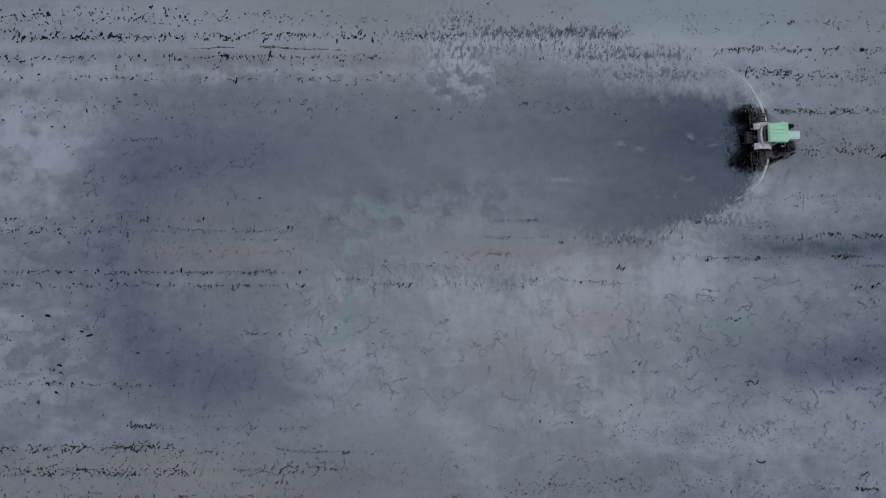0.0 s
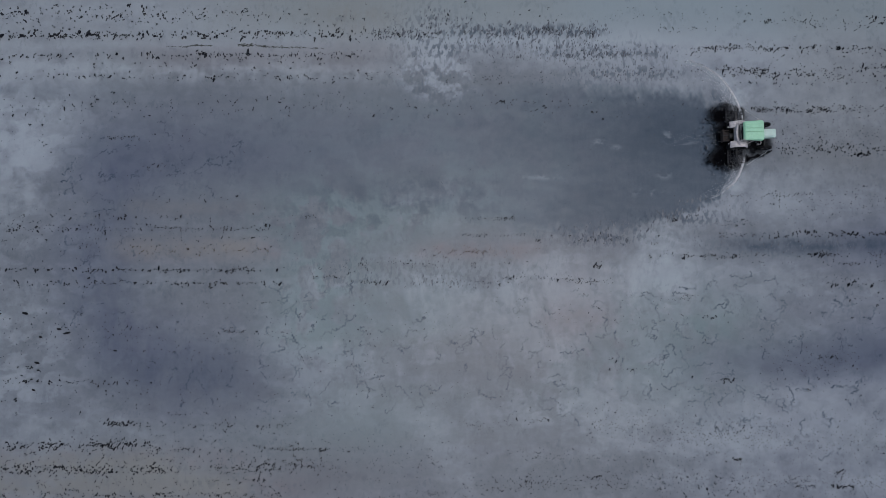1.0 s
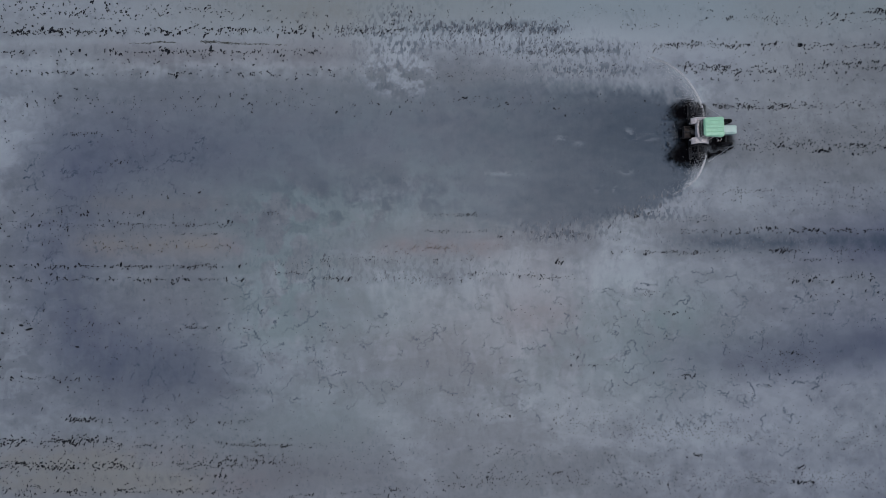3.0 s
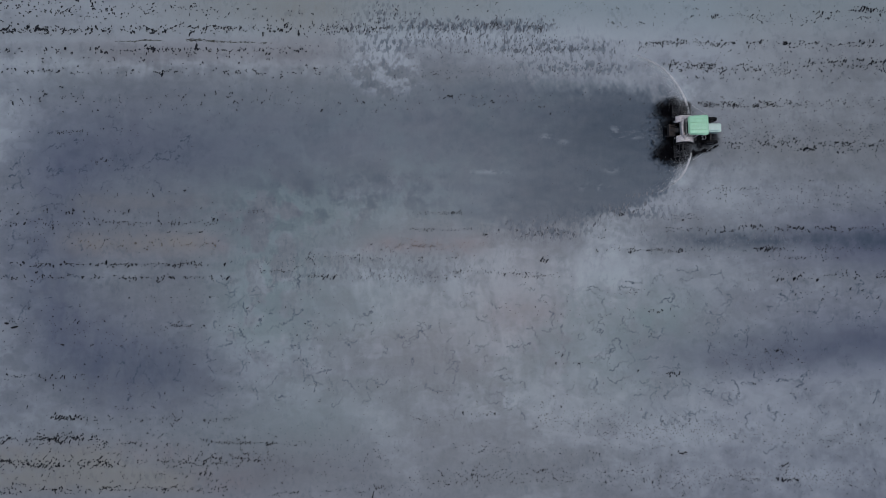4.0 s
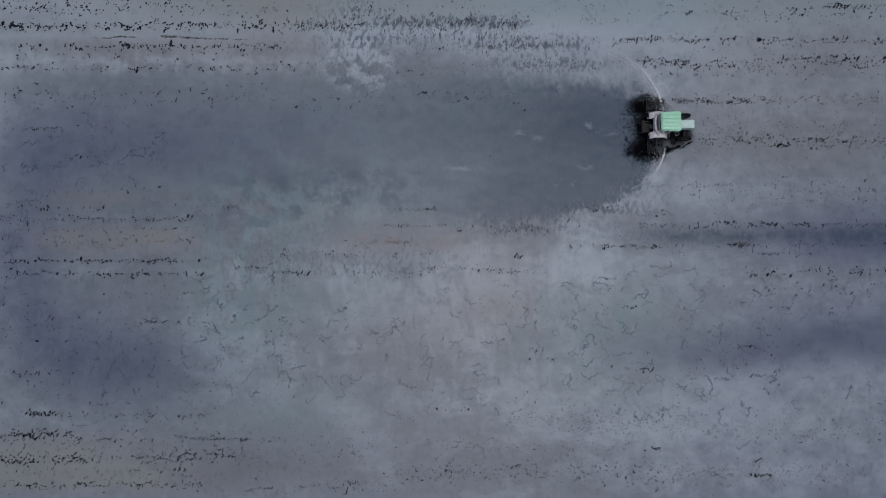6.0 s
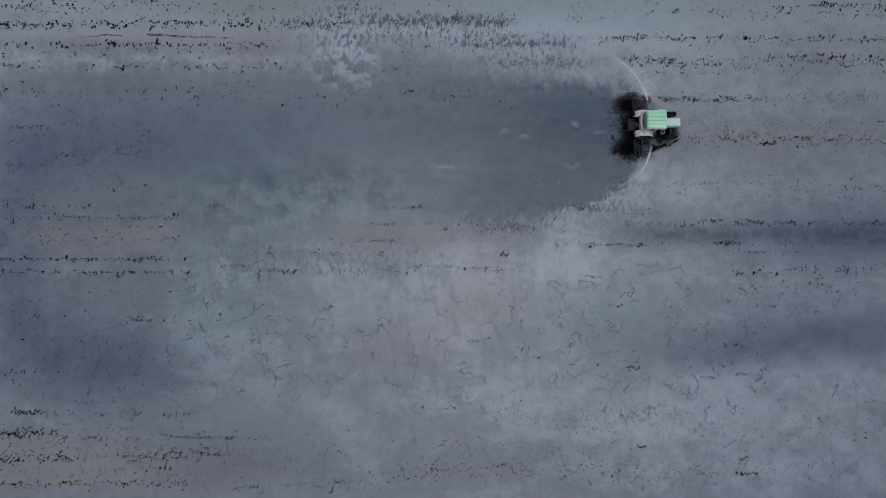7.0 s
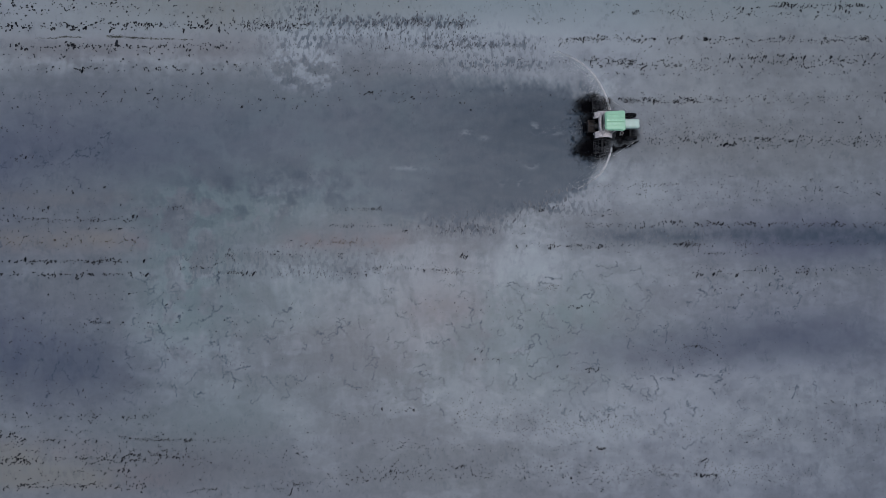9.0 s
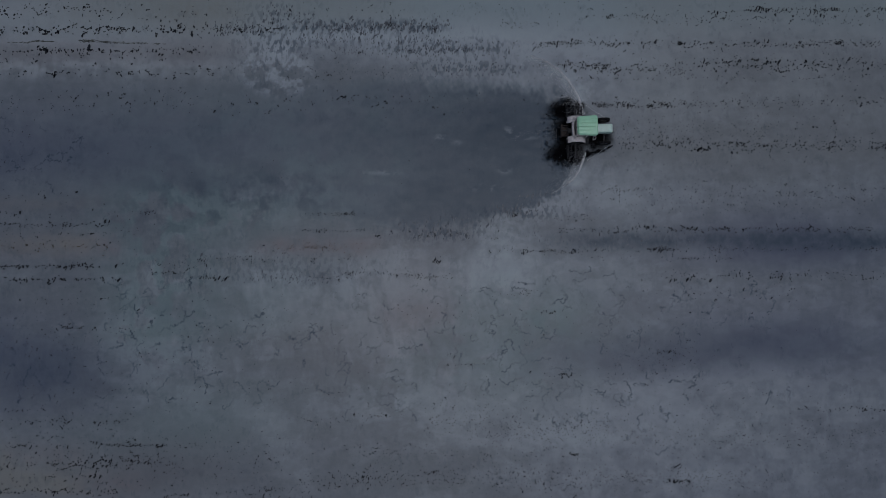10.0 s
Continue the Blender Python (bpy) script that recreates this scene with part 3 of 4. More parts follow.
def scrape_tracks(xs, ys, peat, z):
    """Meandering tracks scraped through the silt, down to the dark mud."""
    rng = np.random.RandomState(8)
    for count, x0, x1, y0, y1 in (
        (20, -6.0, 7.7, -13.6, -6.3),
        (20, 7.7, 19.3, -13.6, -3.5),
        (26, 19.2, 28.6, -15.4, -1.6),
        (30, 28.3, 43.0, -16.3, -2.1),
        (14, -11.5, -5.2, -12.7, -2.6),
        (20, -29.2, -23.6, -6.3, 7.7),
        (16, -26.8, -14.3, 5.4, 8.9),
        (14, -20.7, -9.8, -12.2, -6.3),
    ):
        for k in range(int(2.3 * count)):
            x, y = rng.uniform(x0, x1), rng.uniform(y0, y1)
            heading, wide, deep = rng.uniform(0, 6.28), rng.uniform(0.026, 0.038), rng.uniform(0.5, 1.0)
            bend = rng.normal(0, 0.05)
            n = int(rng.uniform(0.7, 3.4) / 0.05)
            kink, press = 0.0, 1.0
            for j in range(n):
                if j % 6 == 0:
                    bend = 0.5 * bend + rng.normal(0, 0.05)
                if j % 3 == 0:
                    kink = rng.normal(0, 1.0)
                    press = rng.uniform(0.4, 1.0)
                heading += bend
                x, y = x + 0.05 * math.cos(heading + kink), y + 0.05 * math.sin(heading + kink)
                i0, i1 = np.searchsorted(xs, (x - 0.3, x + 0.3))
                j0, j1 = np.searchsorted(ys, (y - 0.3, y + 0.3))
                d2 = (xs[i0:i1][None] - x) ** 2 + (ys[j0:j1][:, None] - y) ** 2
                age = j / n
                mark = deep * press * (0.15 + 0.85 * age) * np.exp(-d2 / (2 * (wide * (2.0 - 1.0 * age)) ** 2))
                peat[j0:j1, i0:i1] = np.maximum(peat[j0:j1, i0:i1], np.minimum(1, mark + 0.5 * peat[j0:j1, i0:i1]))
                z[j0:j1, i0:i1] -= 0.002 * mark


def build_ground():
    xs, ys = reach(-38.0, 53.0, 0.062), reach(-21.5, 21.5, 0.062)
    X, Y = np.meshgrid(xs, ys)
    (silt, peat, straw, churn_shade, teal, violet, dab_zone, ochre), z = sediment(X, Y)
    scrape_tracks(xs, ys, peat, z)
    near = (1 - step(60, 120, np.hypot(X, Y)))
    co = np.stack([X, Y, z * near], -1).reshape(-1, 3)
    nx, ny = len(xs), len(ys)
    i = np.arange(nx * ny).reshape(ny, nx)
    quads = np.stack([i[:-1, :-1], i[:-1, 1:], i[1:, 1:], i[1:, :-1]], -1).reshape(-1)
    me = bpy.data.meshes.new("ground")
    me.vertices.add(len(co))
    me.vertices.foreach_set("co", co.astype(np.float32).ravel())
    n = len(quads) // 4
    me.loops.add(len(quads))
    me.loops.foreach_set("vertex_index", quads.astype(np.int32))
    me.polygons.add(n)
    me.polygons.foreach_set("loop_start", (np.arange(n) * 4).astype(np.int32))
    me.polygons.foreach_set("use_smooth", np.ones(n, dtype=bool))
    me.update(calc_edges=True)
    att = me.attributes.new("sediment", "FLOAT_COLOR", "POINT")
    att.data.foreach_set("color", np.stack([silt, peat, straw, churn_shade], -1).astype(np.float32).ravel())
    att = me.attributes.new("film", "FLOAT_COLOR", "POINT")
    att.data.foreach_set("color", np.stack([teal, violet, dab_zone, ochre], -1).astype(np.float32).ravel())
    me.materials.append(m_field)
    return tagged(new("ground", me), "shallow flooded grey mud field with dark wheel wake and pale silt", "field", kind="structure")


build_ground()


# ---- the tractor ----


def rounded_slab(bm, x0, x1, y0, y1, z0, z1, r, lip=0.04):
    """A slab with rounded corners in plan and a soft upper edge."""
    loops = []
    for inset, z in ((0.0, z0), (0.0, z1 - lip), (0.3 * lip, z1 - 0.3 * lip), (lip, z1)):
        ring = []
        for cx, cy, a0 in ((x1 - r, y1 - r, 0), (x0 + r, y1 - r, 90), (x0 + r, y0 + r, 180), (x1 - r, y0 + r, 270)):
            for k in range(6):
                a = radians(a0 + 18 * k)
                ring.append(bm.verts.new((cx + (r - inset) * math.cos(a), cy + (r - inset) * math.sin(a), z)))
        loops.append(ring)
    n = len(loops[0])
    for a, b in zip(loops, loops[1:]):
        for k in range(n):
            bm.faces.new((a[k], a[(k + 1) % n], b[(k + 1) % n], b[k]))
    bm.faces.new(list(reversed(loops[0])))
    bm.faces.new(loops[-1])
    return bm


def build_tractor():
    tractor = tagged(new("tractor"), "small mint-green cab tractor with steel cage wheels, wading in flooded mud", "tractor")
    tractor.matrix_world = pose(TRACTOR_X, TRACTOR_Y, 0, 0, 0, 0.8)

    def narrow(bm):
        """Roof lines draw in towards the back and sag a little at the edges."""
        for v in bm.verts:
            back = 1 - (v.co.x - 0.06) / 1.58
            v.co.z -= 0.06 * (v.co.y / 0.8) ** 2 + 0.03 * (back - 0.4) ** 2
            v.co.y = 0.02 + (v.co.y - 0.02) * (1 - 0.10 * back**1.5)
            v.co.x += 0.05 * (1 - (v.co.y / 0.8) ** 2) * (1 - 2 * back)

    # cab roof: a crowned panel with raised ribs along it
    bm = bmesh.new()
    rounded_slab(bm, 0.06, 1.64, -0.80, 0.84, 2.52, 2.66, 0.17)
    rounded_slab(bm, 0.11, 1.59, -0.75, 0.79, 2.64, 2.74, 0.14)
    narrow(bm)
    roof = part("cab_roof", bm, m_mint, tractor, "mint-green ribbed cab roof")
    for k in range(5):
        y = -0.60 + 0.31 * k
        bm = bmesh.new()
        box(bm, 0.17, 1.53, y - 0.125, y + 0.125, 2.725, 2.765, 0.018, 2)
        narrow(bm)
        part("roof_rib", bm, m_mint, roof)
    bm = bmesh.new()
    box(bm, 0.10, 0.155, -0.7, 0.74, 2.52, 2.60, 0.015)
    part("rear_gutter", bm, m_cream, roof)

    # cab: floor pan, posts, panes
    bm = bmesh.new()
    box(bm, -0.05, 1.45, -0.52, 0.52, 0.75, 1.05, 0.04)
    part("cab_floor", bm, m_iron, tractor)
    for x, y, lean in ((0.05, 0.66, 0.12), (0.05, -0.66, 0.12), (1.5, 0.6, -0.05), (1.5, -0.6, -0.05), (0.8, 0.74, 0.0), (0.8, -0.74, 0.0)):
        bm = bmesh.new()
        tube(bm, [(x - lean * 1.6, y * 1.05, 1.1), (x - lean, y * 1.06, 1.8), (x + 0.08, y, 2.58)], 0.035, 8)
        part("cab_post", bm, m_cream, tractor)
    for name, x0, x1, y0, y1 in (("rear_window", -0.02, 0.0, -0.62, 0.62), ("windshield", 1.5, 1.52, -0.56, 0.56), ("side_window", 0.1, 1.45, 0.7, 0.712), ("side_window", 0.1, 1.45, -0.712, -0.7)):
        bm = bmesh.new()
        box(bm, x0, x1, y0, y1, 1.25, 2.52)
        pane = part(name, bm, m_glass, tractor, "tinted cab glass")
        pane.visible_shadow = False
    bm = bmesh.new()
    box(bm, 0.3, 0.75, -0.25, 0.25, 1.1, 1.3, 0.06)
    box(bm, 0.22, 0.34, -0.24, 0.24, 1.25, 1.8, 0.05)
    part("seat", bm, m_seat, tractor)
    bm = bmesh.new()
    tube(bm, [(1.02 + 0.02 * math.sin(a), 0.2 * math.cos(a), 1.62 + 0.2 * math.sin(a)) for a in (2 * math.pi * k / 16 for k in range(17))], 0.018, 6)
    tube(bm, [(1.02, 0, 1.62), (1.25, 0, 1.2)], 0.025, 6)
    part("steering_wheel", bm, m_seat, tractor)

    # pale shelf that curves round the back of the cab from fender to fender
    bm = bmesh.new()
    tube(bm, [(0.14, 0.9, 1.72), (-0.05, 0.62, 1.74), (-0.14, 0.25, 1.74), (-0.14, -0.25, 1.74), (-0.05, -0.62, 1.74), (0.14, -0.9, 1.72)], 0.1, 12)
    part("rear_bar", bm, m_cream, tractor, "pale curved bar behind the cab", True)
    bm = bmesh.new()
    tube(bm, [(0.06, -0.68, 1.95), (-0.04, -0.4, 2.0), (-0.07, 0.0, 2.02), (-0.04, 0.4, 2.0), (0.06, 0.68, 1.95)], 0.035, 8)
    part("window_seal", bm, m_seat, tractor, "black rubber seal of the rear window", True)
    bm = bmesh.new()
    box(bm, -0.16, 0.3, -0.6, 0.6, 1.05, 1.7, 0.06)
    part("rear_panel", bm, m_cream, tractor, "pale rear panel below the window")

    # fenders arched over the rear tyres
    for side in (1, -1):
        bm = bmesh.new()
        inner, outer = 0.54, 1.07
        rows = []
        for k in range(13):
            a = radians(30 + 115 * k / 12)
            r = 0.86 + (0.1 if 3 <= k <= 9 else 0.0)
            c = Vector((0.2 + r * math.cos(a), 0, 0.66 + r * math.sin(a)))
            rows.append([(c.x, side * inner, c.z - 0.02), (c.x, side * (inner + 0.06), c.z), (c.x, side * (outer - 0.07), c.z), (c.x, side * outer, c.z - 0.05), (c.x, side * outer, c.z - 0.13)])
        grid = [[bm.verts.new(p) for p in row] for row in rows]
        for a, b in zip(grid, grid[1:]):
            for p in range(4):
                bm.faces.new((a[p], a[p + 1], b[p + 1], b[p]))
        bmesh.ops.recalc_face_normals(bm, faces=bm.faces[:])
        bmesh.ops.solidify(bm, geom=bm.faces[:], thickness=0.03)
        fender = part("fender", bm, m_cream, tractor, "dusty off-white fender over the rear tyre", True)
        bm = bmesh.new()
        box(bm, -0.55, -0.48, side * 0.68 - 0.06, side * 0.68 + 0.06, 0.86, 0.96, 0.015)
        part("tail_lamp", bm, m_lamp, fender)

    # hood with rounded nose, grille and lamps
    bm = bmesh.new()
    rounded_slab(bm, 1.5, 3.07, -0.34, 0.37, 1.0, 1.58, 0.12, 0.07)
    rounded_slab(bm, 1.53, 2.97, -0.25, 0.28, 1.54, 1.66, 0.1, 0.05)
    hood = part("hood", bm, m_hood, tractor, "faded pale-mint engine hood")
    bm = bmesh.new()
    for k in range(6):
        box(bm, 3.045, 3.075, -0.24, 0.28, 1.06 + 0.06 * k, 1.09 + 0.06 * k)
    part("grille", bm, m_iron, hood)
    for y in (-0.2, 0.24):
        bm = bmesh.new()
        box(bm, 3.04, 3.08, y - 0.08, y + 0.08, 1.43, 1.52, 0.012)
        part("headlight", bm, m_lamp, hood)
    bm = bmesh.new()
    box(bm, 1.35, 3.0, -0.24, 0.28, 0.55, 1.02, 0.04)
    part("engine_block", bm, m_iron, tractor)
    bm = bmesh.new()
    box(bm, -0.45, 1.5, -0.2, 0.2, 0.45, 0.95, 0.05)
    part("gearbox", bm, m_iron, tractor)
    bm = bmesh.new()
    tube(bm, [(2.58, -0.86, 0.42), (2.58, -0.2, 0.55), (2.58, 0.2, 0.55), (2.58, 0.86, 0.42)], 0.08, 8)
    part("front_axle", bm, m_iron, tractor)
    bm = bmesh.new()
    tube(bm, [(0.22, -2.15, 0.58), (0.22, 2.1, 0.58)], 0.08, 10)
    part("rear_axle", bm, m_iron, tractor)
    bm = bmesh.new()
    tube(bm, [(1.75, -0.43, 1.2), (1.75, -0.45, 1.5), (1.72, -0.5, 2.2)], 0.04, 8)
    part("exhaust_pipe", bm, m_chrome, tractor)

    # mirrors on bent arms
    for side in (1, -1):
        bm = bmesh.new()
        tube(bm, [(1.48, side * 0.66, 2.1), (1.58, side * 0.9, 2.15), (1.52, side * 1.02, 2.02), (1.4, side * 0.96, 1.9)], 0.018, 6)
        arm = part("mirror_arm", bm, m_cream, tractor, "pale mirror arm")
        bm = bmesh.new()
        box(bm, 1.37, 1.42, side * 0.95 - 0.08, side * 0.95 + 0.08, 1.75, 2.0, 0.02)
        part("mirror", bm, m_chrome, arm)
    for side in (1, -1):
        for x0, x1, z0 in ((0.95, 1.35, 0.5), (1.0, 1.3, 0.8)):
            bm = bmesh.new()
            box(bm, x0, x1, side * 0.68 - 0.14, side * 0.68 + 0.14, z0, z0 + 0.05, 0.015)
            part("step", bm, m_iron, tractor)

    # linkage at the back
    for side in (1, -1):
        bm = bmesh.new()
        tube(bm, [(-0.3, side * 0.28, 0.5), (-0.75, side * 0.34, 0.45), (-1.15, side * 0.4, 0.42)], 0.035, 8)
        part("lift_arm", bm, m_iron, tractor)
        bm = bmesh.new()
        tube(bm, [(-0.38, side * 0.25, 1.1), (-0.78, side * 0.33, 0.5)], 0.025, 8)
        part("lift_rod", bm, m_iron, tractor)
    bm = bmesh.new()
    tube(bm, [(-0.4, 0, 1.0), (-1.05, 0, 0.95)], 0.035, 8)
    part("top_link", bm, m_iron, tractor)
    # mud-caked frame that hangs on the linkage
    bm = bmesh.new()
    box(bm, -0.98, -0.86, -0.5, 0.5, 0.4, 0.95, 0.03)
    box(bm, -0.9, -0.42, -0.46, -0.38, 0.5, 0.9, 0.02)
    box(bm, -0.9, -0.42, 0.38, 0.46, 0.5, 0.9, 0.02)
    hitch = part("hitch_frame", bm, m_caked, tractor, "mud-caked steel hitch frame")
    bm = bmesh.new()
    rounded_slab(bm, -0.88, -0.36, -0.34, 0.34, 0.62, 0.74, 0.06, 0.03)
    part("hitch_plate", bm, m_caked, hitch)
    # front wheels: narrow, half sunk
    for side in (1, -1):
        bm = bmesh.new()
        lathe(bm, [(0.16, -0.06), (0.3, -0.08), (0.3, 0.08), (0.16, 0.06)], 28)
        rim = part("front_wheel", bm, m_steel, tractor)
        rim.location = (2.58, side * 0.95, 0.4)
        bm = bmesh.new()
        lathe(bm, [(0.29, -0.08), (0.42, -0.105), (0.52, -0.09), (0.53, 0.0), (0.52, 0.09), (0.42, 0.105), (0.29, 0.08)], 48, 12, 0.03)
        part("tyre", bm, m_rubber, rim)

    # rear wheels: lugged tyre with a wide steel cage bolted outside it
    for side in (1, -1):
        bm = bmesh.new()
        lathe(bm, [(0.1, -0.1), (0.41, -0.16), (0.41, 0.16), (0.1, 0.1)], 32)
        rim = part("rear_wheel", bm, m_steel, tractor)
        rim.location = (0.22, side * 0.82, 0.58)
        bm = bmesh.new()
        lathe(bm, [(0.40, -0.19), (0.57, -0.24), (0.69, -0.21), (0.71, 0.0), (0.69, 0.21), (0.57, 0.24), (0.40, 0.19)], 60, 15, 0.05)
        part("tyre", bm, m_rubber, rim)
        for k in range(4):
            y = side * (0.38 + 0.31 * k)
            bm = bmesh.new()
            tube(bm, [(0.7 * math.cos(a), y, 0.7 * math.sin(a)) for a in (2 * math.pi * j / 36 for j in range(37))], 0.013, 6)
            part("cage_ring", bm, m_cage, rim, "muddy steel cage ring")
        for k in range(14):
            a = 2 * math.pi * k / 14
            c, s = math.cos(a), math.sin(a)
            bm = bmesh.new()
            y0, y1 = sorted((side * 0.34, side * 1.36))
            box(bm, -0.011, 0.011, y0, y1, 0.70, 0.72)
            bmesh.ops.rotate(bm, verts=bm.verts[:], cent=(0, 0, 0), matrix=Matrix.Rotation(math.pi / 2 - a, 3, "Y"))
            part("cage_bar", bm, m_cage, rim)
        for k in range(6):
            a = 2 * math.pi * k / 6
            bm = bmesh.new()
            tube(bm, [(0.08 * math.cos(a), side * 0.9, 0.08 * math.sin(a)), (0.69 * math.cos(a), side * 1.0, 0.69 * math.sin(a))], 0.02, 6)
            part("spoke", bm, m_steel, rim)
    return tractor


build_tractor()

# ---- foam: bow waves beside the rear wheels and froth behind ----


def lump_mesh(name, items, mat, label, category, seed, tall=0.5):
    """Many small irregular lumps in one mesh. items: x, y, length, width, turn, height."""
    rng = np.random.RandomState(seed)
    verts, faces = [], []
    for x, y, ln, wd, turn, h in items:
        base = len(verts)
        c, s = math.cos(turn), math.sin(turn)
        for level, (shrink, z) in enumerate(((1.0, -0.03), (0.85, 0.55 * h), (0.35, h))):
            for k in range(6):
                a = math.pi / 3 * k + rng.uniform(-0.3, 0.3)
                r = shrink * rng.uniform(0.7, 1.15)
                u, v = 0.5 * ln * r * math.cos(a), 0.5 * wd * r * math.sin(a)
                verts.append((x + c * u - s * v, y + s * u + c * v, z * rng.uniform(0.8, 1.2)))
        for level in (0, 1):
            for k in range(6):
                p, q = base + 6 * level + k, base + 6 * level + (k + 1) % 6
                faces.append((p, q, q + 6, p + 6))
        faces.append(tuple(base + 12 + k for k in range(6)))
    me = bpy.data.meshes.new(name)
    me.from_pydata(verts, [], faces)
    me.materials.append(mat)
    return tagged(new(name, me), label, category, kind="stuff")


def build_foam():
    rng = np.random.RandomState(5)
    items = []
    # curved crests beside the rear wheels, thinning outwards, with loose froth trailing inside them
    for crest, drops in zip(BOW_WAVES, (4200, 2600)):
        pts = np.array(crest)
        for k in range(drops):
            t = rng.uniform(0, 1) ** 1.2
            i = min(int(t * (len(pts) - 1)), len(pts) - 2)
            x, y = pts[i] + (t * (len(pts) - 1) - i) * (pts[i + 1] - pts[i])
            loose = rng.rand() < 0.5
            off = abs(rng.normal(0, 0.6)) if loose else abs(rng.normal(0, 0.05))
            size = rng.uniform(0.02, 0.06) * (0.6 if loose else 1.1 - 0.6 * t)
            if loose and rng.rand() < 0.5 * t + 0.25 * off:
                continue
            items.append((TRACTOR_X + x - off, TRACTOR_Y + y - 0.3 * off * np.sign(y) + rng.normal(0, 0.05), size * 1.7, size, rng.uniform(0, 3), 0.03))
    # thin ripples off the front wheels
    for side in (1, -1):
        for k in range(130):
            t = rng.rand()
            items.append((TRACTOR_X + 3.0 - 1.7 * t - 0.04 * rng.rand(), TRACTOR_Y + side * (1.15 + 1.15 * t) + rng.normal(0, 0.03), 0.035, 0.018, rng.uniform(0, 3), 0.02))
    # froth streaks behind the linkage
    for k in range(170):
        x = -1.2 - 3.8 * rng.uniform(0, 1) ** 1.6
        items.append((TRACTOR_X + x, TRACTOR_Y - 0.1 + rng.normal(0, 0.28), rng.uniform(0.02, 0.06), 0.02, rng.normal(0, 0.3), 0.02))
    lump_mesh("wake_foam", items, m_foam, "thin white foam crests and flecks on the muddy water", "foam", 6)


build_foam()

# ---- stubble, clods and litter standing out of the water ----
STUBBLE, LITTER = [], []
row_rng = np.random.RandomState(11)


def tuft(x, y, s, store):
    """One tuft: two or three leaning stalk bundles that stand close together."""
    lean = radians(66) + row_rng.normal(0, 0.4)
    for k in range(int(row_rng.choice([1, 2, 2, 3]))):
        px, py = x + row_rng.normal(0, 0.055 * s), y + row_rng.normal(0, 0.06 * s)
        b = s * row_rng.uniform(0.6, 1.1)
        store.append((px, py, 0.16 * b, 0.066 * b, lean + row_rng.normal(0, 0.45), 0.09 * b))


def stubble_row(y, x0, x1, count, spread, size=1.0, store=STUBBLE):
    """Tufts and loose bits along one old crop row, thicker and thinner by stretches."""
    n = int((1.0 if spread < 0.2 else 1.45 if x0 < -10 else 1.35) * count)
    size = 0.95 * size**0.75
    for k in range(n):
        x = x0 + (k + row_rng.uniform(-0.6, 1.6)) / n * (x1 - x0)
        thick = float(fbm(np.array([x]), np.array([7.0 * y]), 1.6, 1.0, 3, 71)[0])
        if row_rng.rand() > 0.72 + 2.4 * thick:
            x += row_rng.uniform(-2.5, 2.5)
        yy = y + spread * row_rng.normal(0, 0.62)
        s = size * row_rng.lognormal(0, 0.28)
        if row_rng.rand() < (0.4 if spread < 0.5 else 0.66):
            store.append((x, yy, 0.095 * s, 0.06 * s, row_rng.uniform(0, 3), 0.05 * s))
        else:
            tuft(x, yy, 0.92 * s, store)
            if row_rng.rand() < 0.16 and spread < 0.45:
                for j in range(1, int(row_rng.choice([2, 3, 4]))):
                    tuft(x + 0.27 * j + row_rng.normal(0, 0.04), yy + row_rng.normal(0, 0.05), 0.85 * s, store)


def stubble_run(x0, x1, y, count, size):
    """A close run of upright tufts, like the teeth of a comb."""
    size = 0.92 * size**0.8
    for k in range(count):
        if row_rng.rand() < 0.14:
            continue
        s = 0.95 * size * row_rng.lognormal(0, 0.3)
        x = x0 + (x1 - x0) * (k + row_rng.uniform(-0.25, 0.25)) / max(1, count - 1)
        STUBBLE.append((x, y + row_rng.normal(0, 0.08), 0.24 * s, 0.07 * s, radians(66) + row_rng.normal(0, 0.25), 0.1 * s))
        if row_rng.rand() < 0.35:
            STUBBLE.append((x + row_rng.normal(0, 0.1), y + row_rng.normal(0, 0.16), 0.1 * s, 0.055 * s, row_rng.uniform(0, 3), 0.05 * s))


stubble_row(19.48, -38.2, -21.1, 90, 0.51, 1.50)
stubble_row(19.58, -20.7, -13.1, 20, 0.37, 1.20)
stubble_row(17.69, -38.1, -21.5, 99, 0.28, 1.72)
stubble_row(17.75, -20.8, -5.3, 66, 0.28, 1.65)
stubble_row(15.91, -38.0, -26.7, 24, 0.23, 1.50)
stubble_row(15.92, -24.8, -5.3, 49, 0.23, 1.65)
stubble_row(14.09, -37.9, -18.1, 33, 0.23, 1.35)
stubble_row(14.09, -18.1, -5.3, 33, 0.23, 1.35)
stubble_row(12.66, -9.6, -6.6, 10, 0.19, 0.80)
stubble_row(11.61, -36.9, -5.4, 28, 0.74, 1.35)
stubble_row(9.04, -26.4, -19.0, 14, 0.37, 0.88)
stubble_row(6.67, -22.9, -21.0, 10, 0.23, 0.88)
stubble_row(17.90, -5.3, 0.9, 55, 0.42, 1.20)
stubble_row(17.95, 3.5, 14.4, 70, 0.42, 1.00)
stubble_row(16.31, -6.4, -3.6, 12, 0.19, 1.00)
stubble_row(16.32, 11.5, 19.1, 50, 0.56, 0.80)
stubble_row(14.48, -5.3, -2.4, 14, 0.14, 0.80)
stubble_row(14.10, 2.6, 12.7, 60, 0.60, 0.80)
stubble_row(12.00, 5.6, 10.6, 14, 0.23, 0.80)
stubble_row(14.21, 13.9, 19.3, 30, 0.65, 0.70)
